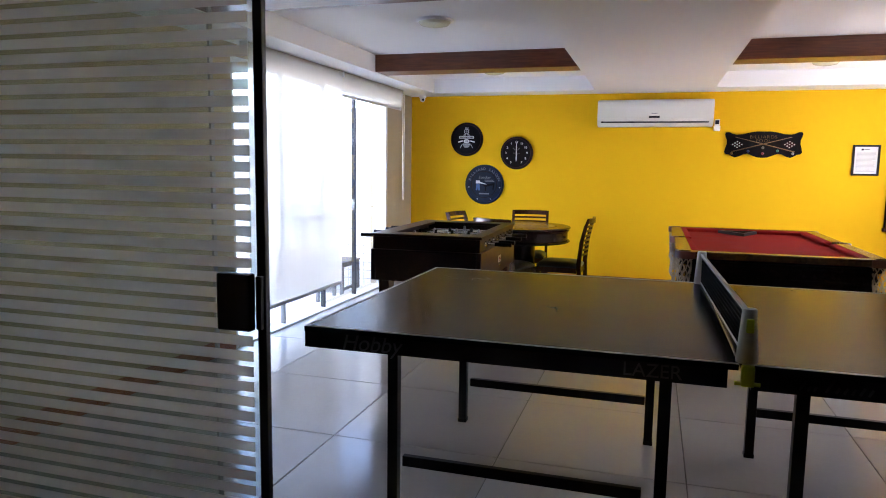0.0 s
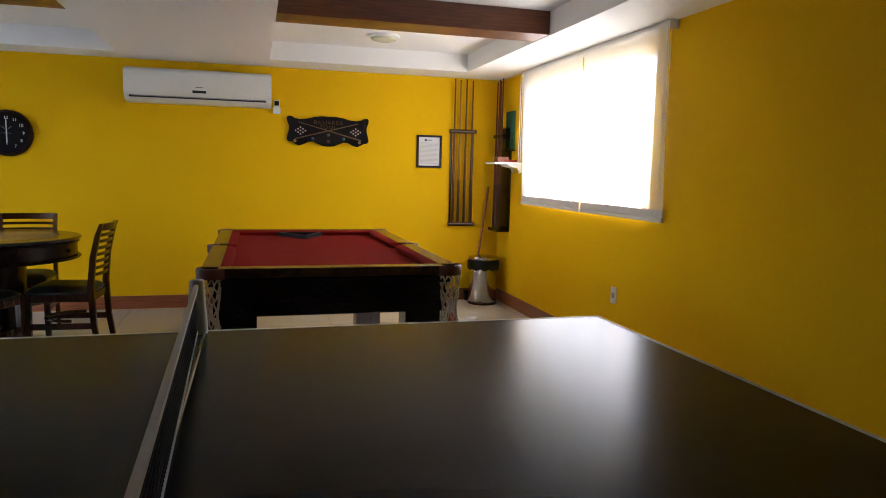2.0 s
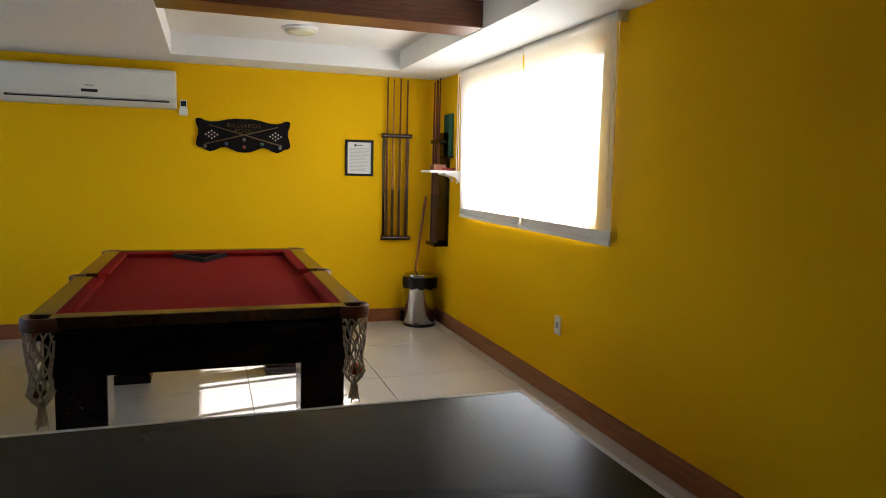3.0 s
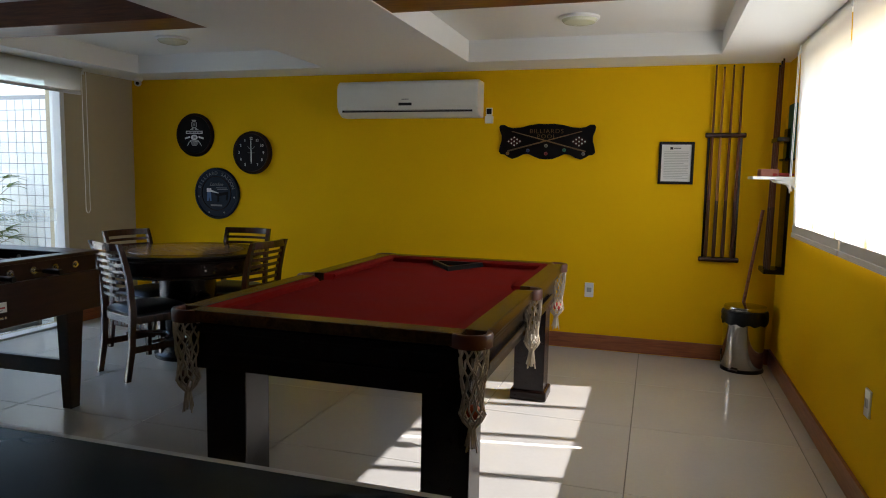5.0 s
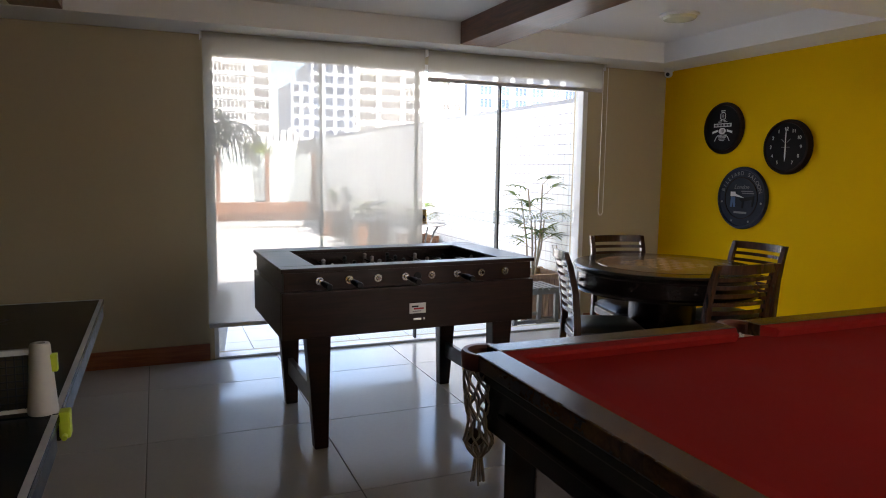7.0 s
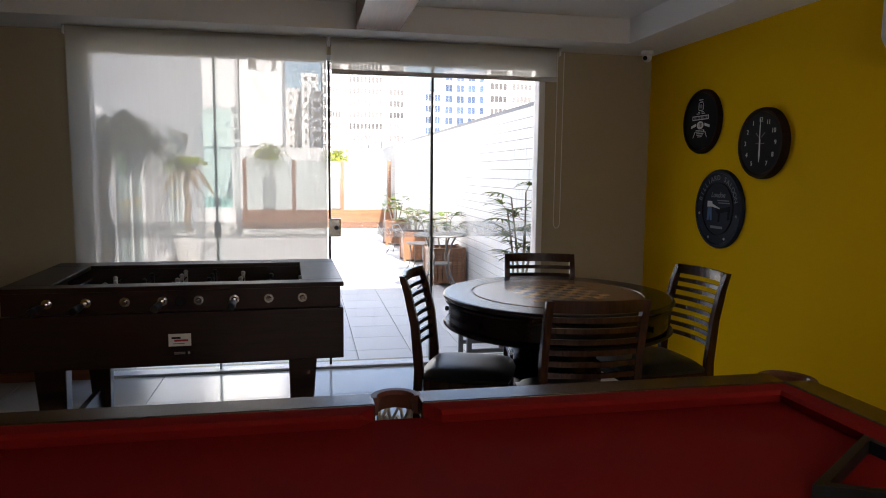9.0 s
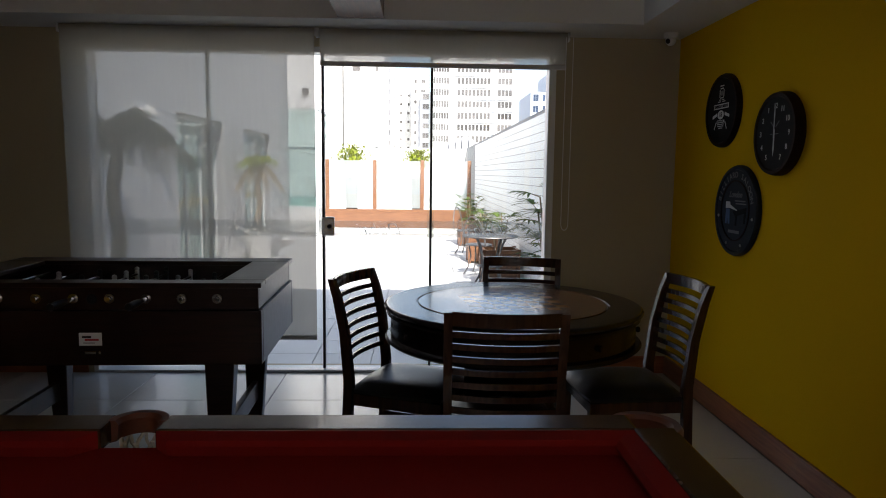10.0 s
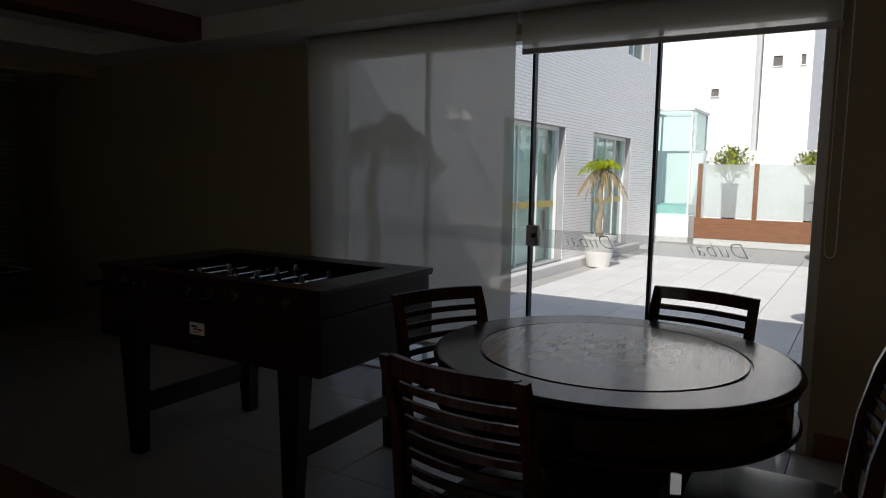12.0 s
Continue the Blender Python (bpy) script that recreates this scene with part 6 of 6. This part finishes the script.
def tower(x, y0, y1, z1, depth, floors, strips, wallm, label, tall=0.3, glassm="towerglass", rows=None, ledge=False, z0=-0.1):
    """A block of flats; strips are (middle, half width, panes) of the windows along each storey."""
    t = thing("apartment_building", pose(x, 0, z0), label, "building", "distant apartment buildings")
    H = z1 - z0
    part("wall", bx(-depth, 0, y0, y1, 0, H), wallm, t)
    w = (y1 - y0)
    roof = part("roof", bx(-depth + 0.03 * w, -0.03 * w, y0 + 0.03 * w, y1 - 0.03 * w, H + 0.002, H + 0.04 * w), wallm, t)
    part("lift_house", bx(-depth * 0.7, -depth * 0.3, y0 + w * 0.35, y0 + w * 0.65, H + 0.04 * w + 0.003, H + 0.16 * w), wallm, roof)
    fh = H / floors
    for yc, hw, panes in strips:
        hh = fh * tall
        bar = max(0.03, hw * 0.05)
        frame = bx(0.0, 0.10, -hw - bar, hw + bar, -hh - bar, -hh + 0.0)
        box(frame, 0.0, 0.10, -hw - bar, hw + bar, hh, hh + bar)
        for k in range(panes + 1):
            yk = -hw + 2 * hw * k / panes
            box(frame, 0.0, 0.09, yk - bar * 0.6, yk + bar * 0.6, -hh, hh)
        pane = bx(-0.02, 0.02, -hw, hw, -hh, hh)
        glass_me, frame_me = None, None
        for f in (rows or range(floors)):
            z = fh * (f + 0.55)
            if glass_me is None:
                win = part("window", pane, glassm, t)
                win.location = (0, yc, z)
                fr = part("window_frame", frame, wallm, win)
                glass_me, frame_me = win.data, fr.data
            else:
                win = piece("window", glass_me, t, (0, yc, z))
                piece("window_frame", frame_me, win, (0, 0, 0))
    if ledge:
        for f in range(1, floors):
            part("ledge", bx(0.001, 0.35, y0 + 0.01, y1 - 0.01, fh * f - 0.10, fh * f + 0.08), wallm, t)
    return t


tower(-150, 9.9, 27.8, 27.5, 16, 11, [(11.9, 1.75, 6), (19.1, 3.7, 9), (25.9, 1.6, 4)], "towerwhite", "white apartment tower with rows of wide windows", 0.27, ledge=True)
# added block; its grey paints the shade on the big tower's side
tower(-152, 7.4, 9.8, 19.0, 14, 9, [(8.6, 0.7, 2)], "towershade", "block coloured grey for the shaded side of an apartment tower", 0.25)
tower(-120, 26.8, 30.4, 15.6, 14, 8, [(27.7, 0.5, 2), (29.4, 0.5, 2)], "towerpale", "stepped pale apartment block with blue windows", 0.3, "towerblue")
tower(-121, 30.5, 38.6, 19.4, 14, 10, [(31.7, 0.7, 2), (33.8, 0.7, 2), (35.9, 0.7, 2), (37.8, 0.4, 1)], "towerpale", "pale blue apartment block with blue windows", 0.32, "towerblue")
tower(-121, 38.7, 52.0, 20.5, 14, 9, [(41.0, 1.6, 4), (45.4, 1.9, 5), (49.8, 1.5, 4)], "towerwhite", "white balcony tower with banded windows", 0.26, ledge=True)
tower(-122, 52.6, 61.0, 18.6, 14, 8, [(54.4, 0.8, 2), (57.0, 0.8, 2), (59.4, 0.7, 2)], "towerwhite", "white apartment block with grey windows", 0.25)
tower(-118, 61.6, 92.0, 22.0, 14, 9, [(63.6, 1.3, 3), (67.4, 1.3, 3), (71.2, 1.3, 3), (75.0, 1.3, 3), (78.8, 1.3, 3), (82.6, 1.3, 3), (86.4, 1.3, 3), (90.0, 1.1, 3)], "towerpale", "long pale apartment block with dark blue windows", 0.33, "towerblue", ledge=True)
tower(-155, 5.4, 9.0, 22.8, 14, 10, [(6.3, 0.30, 1), (8.0, 0.45, 2)], "towerwhite", "narrow white apartment tower", 0.17)
tower(-165, 1.5, 5.9, 20.6, 14, 10, [(2.8, 0.28, 1), (4.6, 0.28, 1)], "towerwhite", "slim distant white apartment tower", 0.14)
tower(-150, -5.0, 1.5, 24.2, 14, 11, [(-3.7, 0.30, 1), (-1.6, 0.75, 3), (0.6, 0.30, 1)], "towerwhite", "white apartment tower with a dark window column", 0.28)
tower(-40, -9.0, 2.2, 19.0, 8, 11, [(0.2, 0.22, 1)], "towerwhite", "plain white apartment block with few small windows", 0.12, rows=[3, 6])
tower(-42, 2.3, 4.85, 17.5, 8, 10, [(3.1, 0.26, 1), (4.4, 0.13, 1)], "towerwhite", "white stair tower with small windows", 0.16, rows=[1, 4])


def shed_roof():
    t = thing("metal_shed", pose(-18.6, 7.80, 0), "ribbed metal shed with a pitched roof beyond the wall", "shed")
    part("wall", bx(-3, 0, -0.9, 1.3, -0.1, 1.82), "towerwhite", t)
    bm = bmesh.new()
    z = lambda y: 1.84 + max(0, 0.62 - abs(y - 0.75) * (0.36 if y < 0.75 else 0.9))
    turn = Matrix(((0, 0, 1, 0), (1, 0, 0, 0), (0, 1, 0, 0), (0, 0, 0, 1)))
    for i in range(12):
        a = -1.0 + 0.2 * i
        prism(bm, [(a, 1.821), (a + 0.14, 1.821), (a + 0.14, z(a + 0.14)), (a, z(a))], -0.02, 0.04, turn)
    # grey sheet added behind the gaps to colour in the grooves' shade
    part("backing", prism(bmesh.new(), [(-1.0, 1.821), (1.4, 1.821), (1.4, 1.85), (0.75, z(0.75) - 0.01), (-1.0, z(-1.0) - 0.01)], -0.16, -0.14, turn), "towershade", t, "added grey sheet, its tone standing for shade between the ribs")
    part("gable_cladding", bm, "towerwhite", t, "ribbed metal gable")


shed_roof()

# ---- floor tiles ----
big_tile = tile_mesh("floor_tile", TILE - 0.004, TILE - 0.004, 0.008, "porcelain", 0.0015)
ny0 = 7.04 - TILE * 10
for i in range(9):
    for j in range(14):
        x0, y0 = -1.348 - TILE + TILE * i, ny0 + TILE * j
        x1, y1 = x0 + TILE, y0 + TILE
        cx0, cx1, cy0, cy1 = max(x0, XW), min(x1, XE), max(y0, -1.4), min(y1, YN)
        if cx1 - cx0 < 0.02 or cy1 - cy0 < 0.02:
            continue
        if cx1 - cx0 > TILE - 1e-3 and cy1 - cy0 > TILE - 1e-3:
            piece("floor_tile", big_tile, floor, ((x0 + x1) / 2, (y0 + y1) / 2, 0))
        else:
            piece("floor_tile", tile_mesh("floor_tile", cx1 - cx0 - 0.004, cy1 - cy0 - 0.004, 0.008, "porcelain", 0.0015), floor, ((cx0 + cx1) / 2, (cy0 + cy1) / 2, 0))

# ---- terrace tiles ----
pave = tile_mesh("paving_tile", 0.444, 0.444, 0.02, "terrtile", 0.003)
for i in range(26):
    for j in range(10):
        x, y = XO - 0.225 - 0.45 * i, YF + 0.225 + 0.45 * j
        if y + 0.22 > YW or (-12.5 < x < -5.9 and y < YF + 0.3):
            continue
        piece("paving_tile", pave, terrace, (x, y, -0.173))

# ---- wall tiles of the terrace wall: single ones near the doors, the rest joined ----
small = bpy.data.meshes.new("wall_tile")
bm = bx(-0.0462, 0.0462, -0.005, 0.0, -0.0462, 0.0462)
bm.to_mesh(small)
bm.free()
small.materials.append(M["whitetile"])
count = 0
rest = bmesh.new()
for i in range(119):
    for j in range(-2, 20):
        x, z = XO - 0.05 - 0.1 * i, 0.01 + 0.1 * j
        if 2 <= i < 17:
            piece("wall_tile", small, terrace_wall, (x, YW, z))
        elif z < 2.0:
            box(rest, x - 0.0462, x + 0.0462, YW - 0.005, YW, z - 0.0462, z + 0.0462)
tagged(part("wall_tile_field", rest, "whitetile", terrace_wall), kind="stuff")
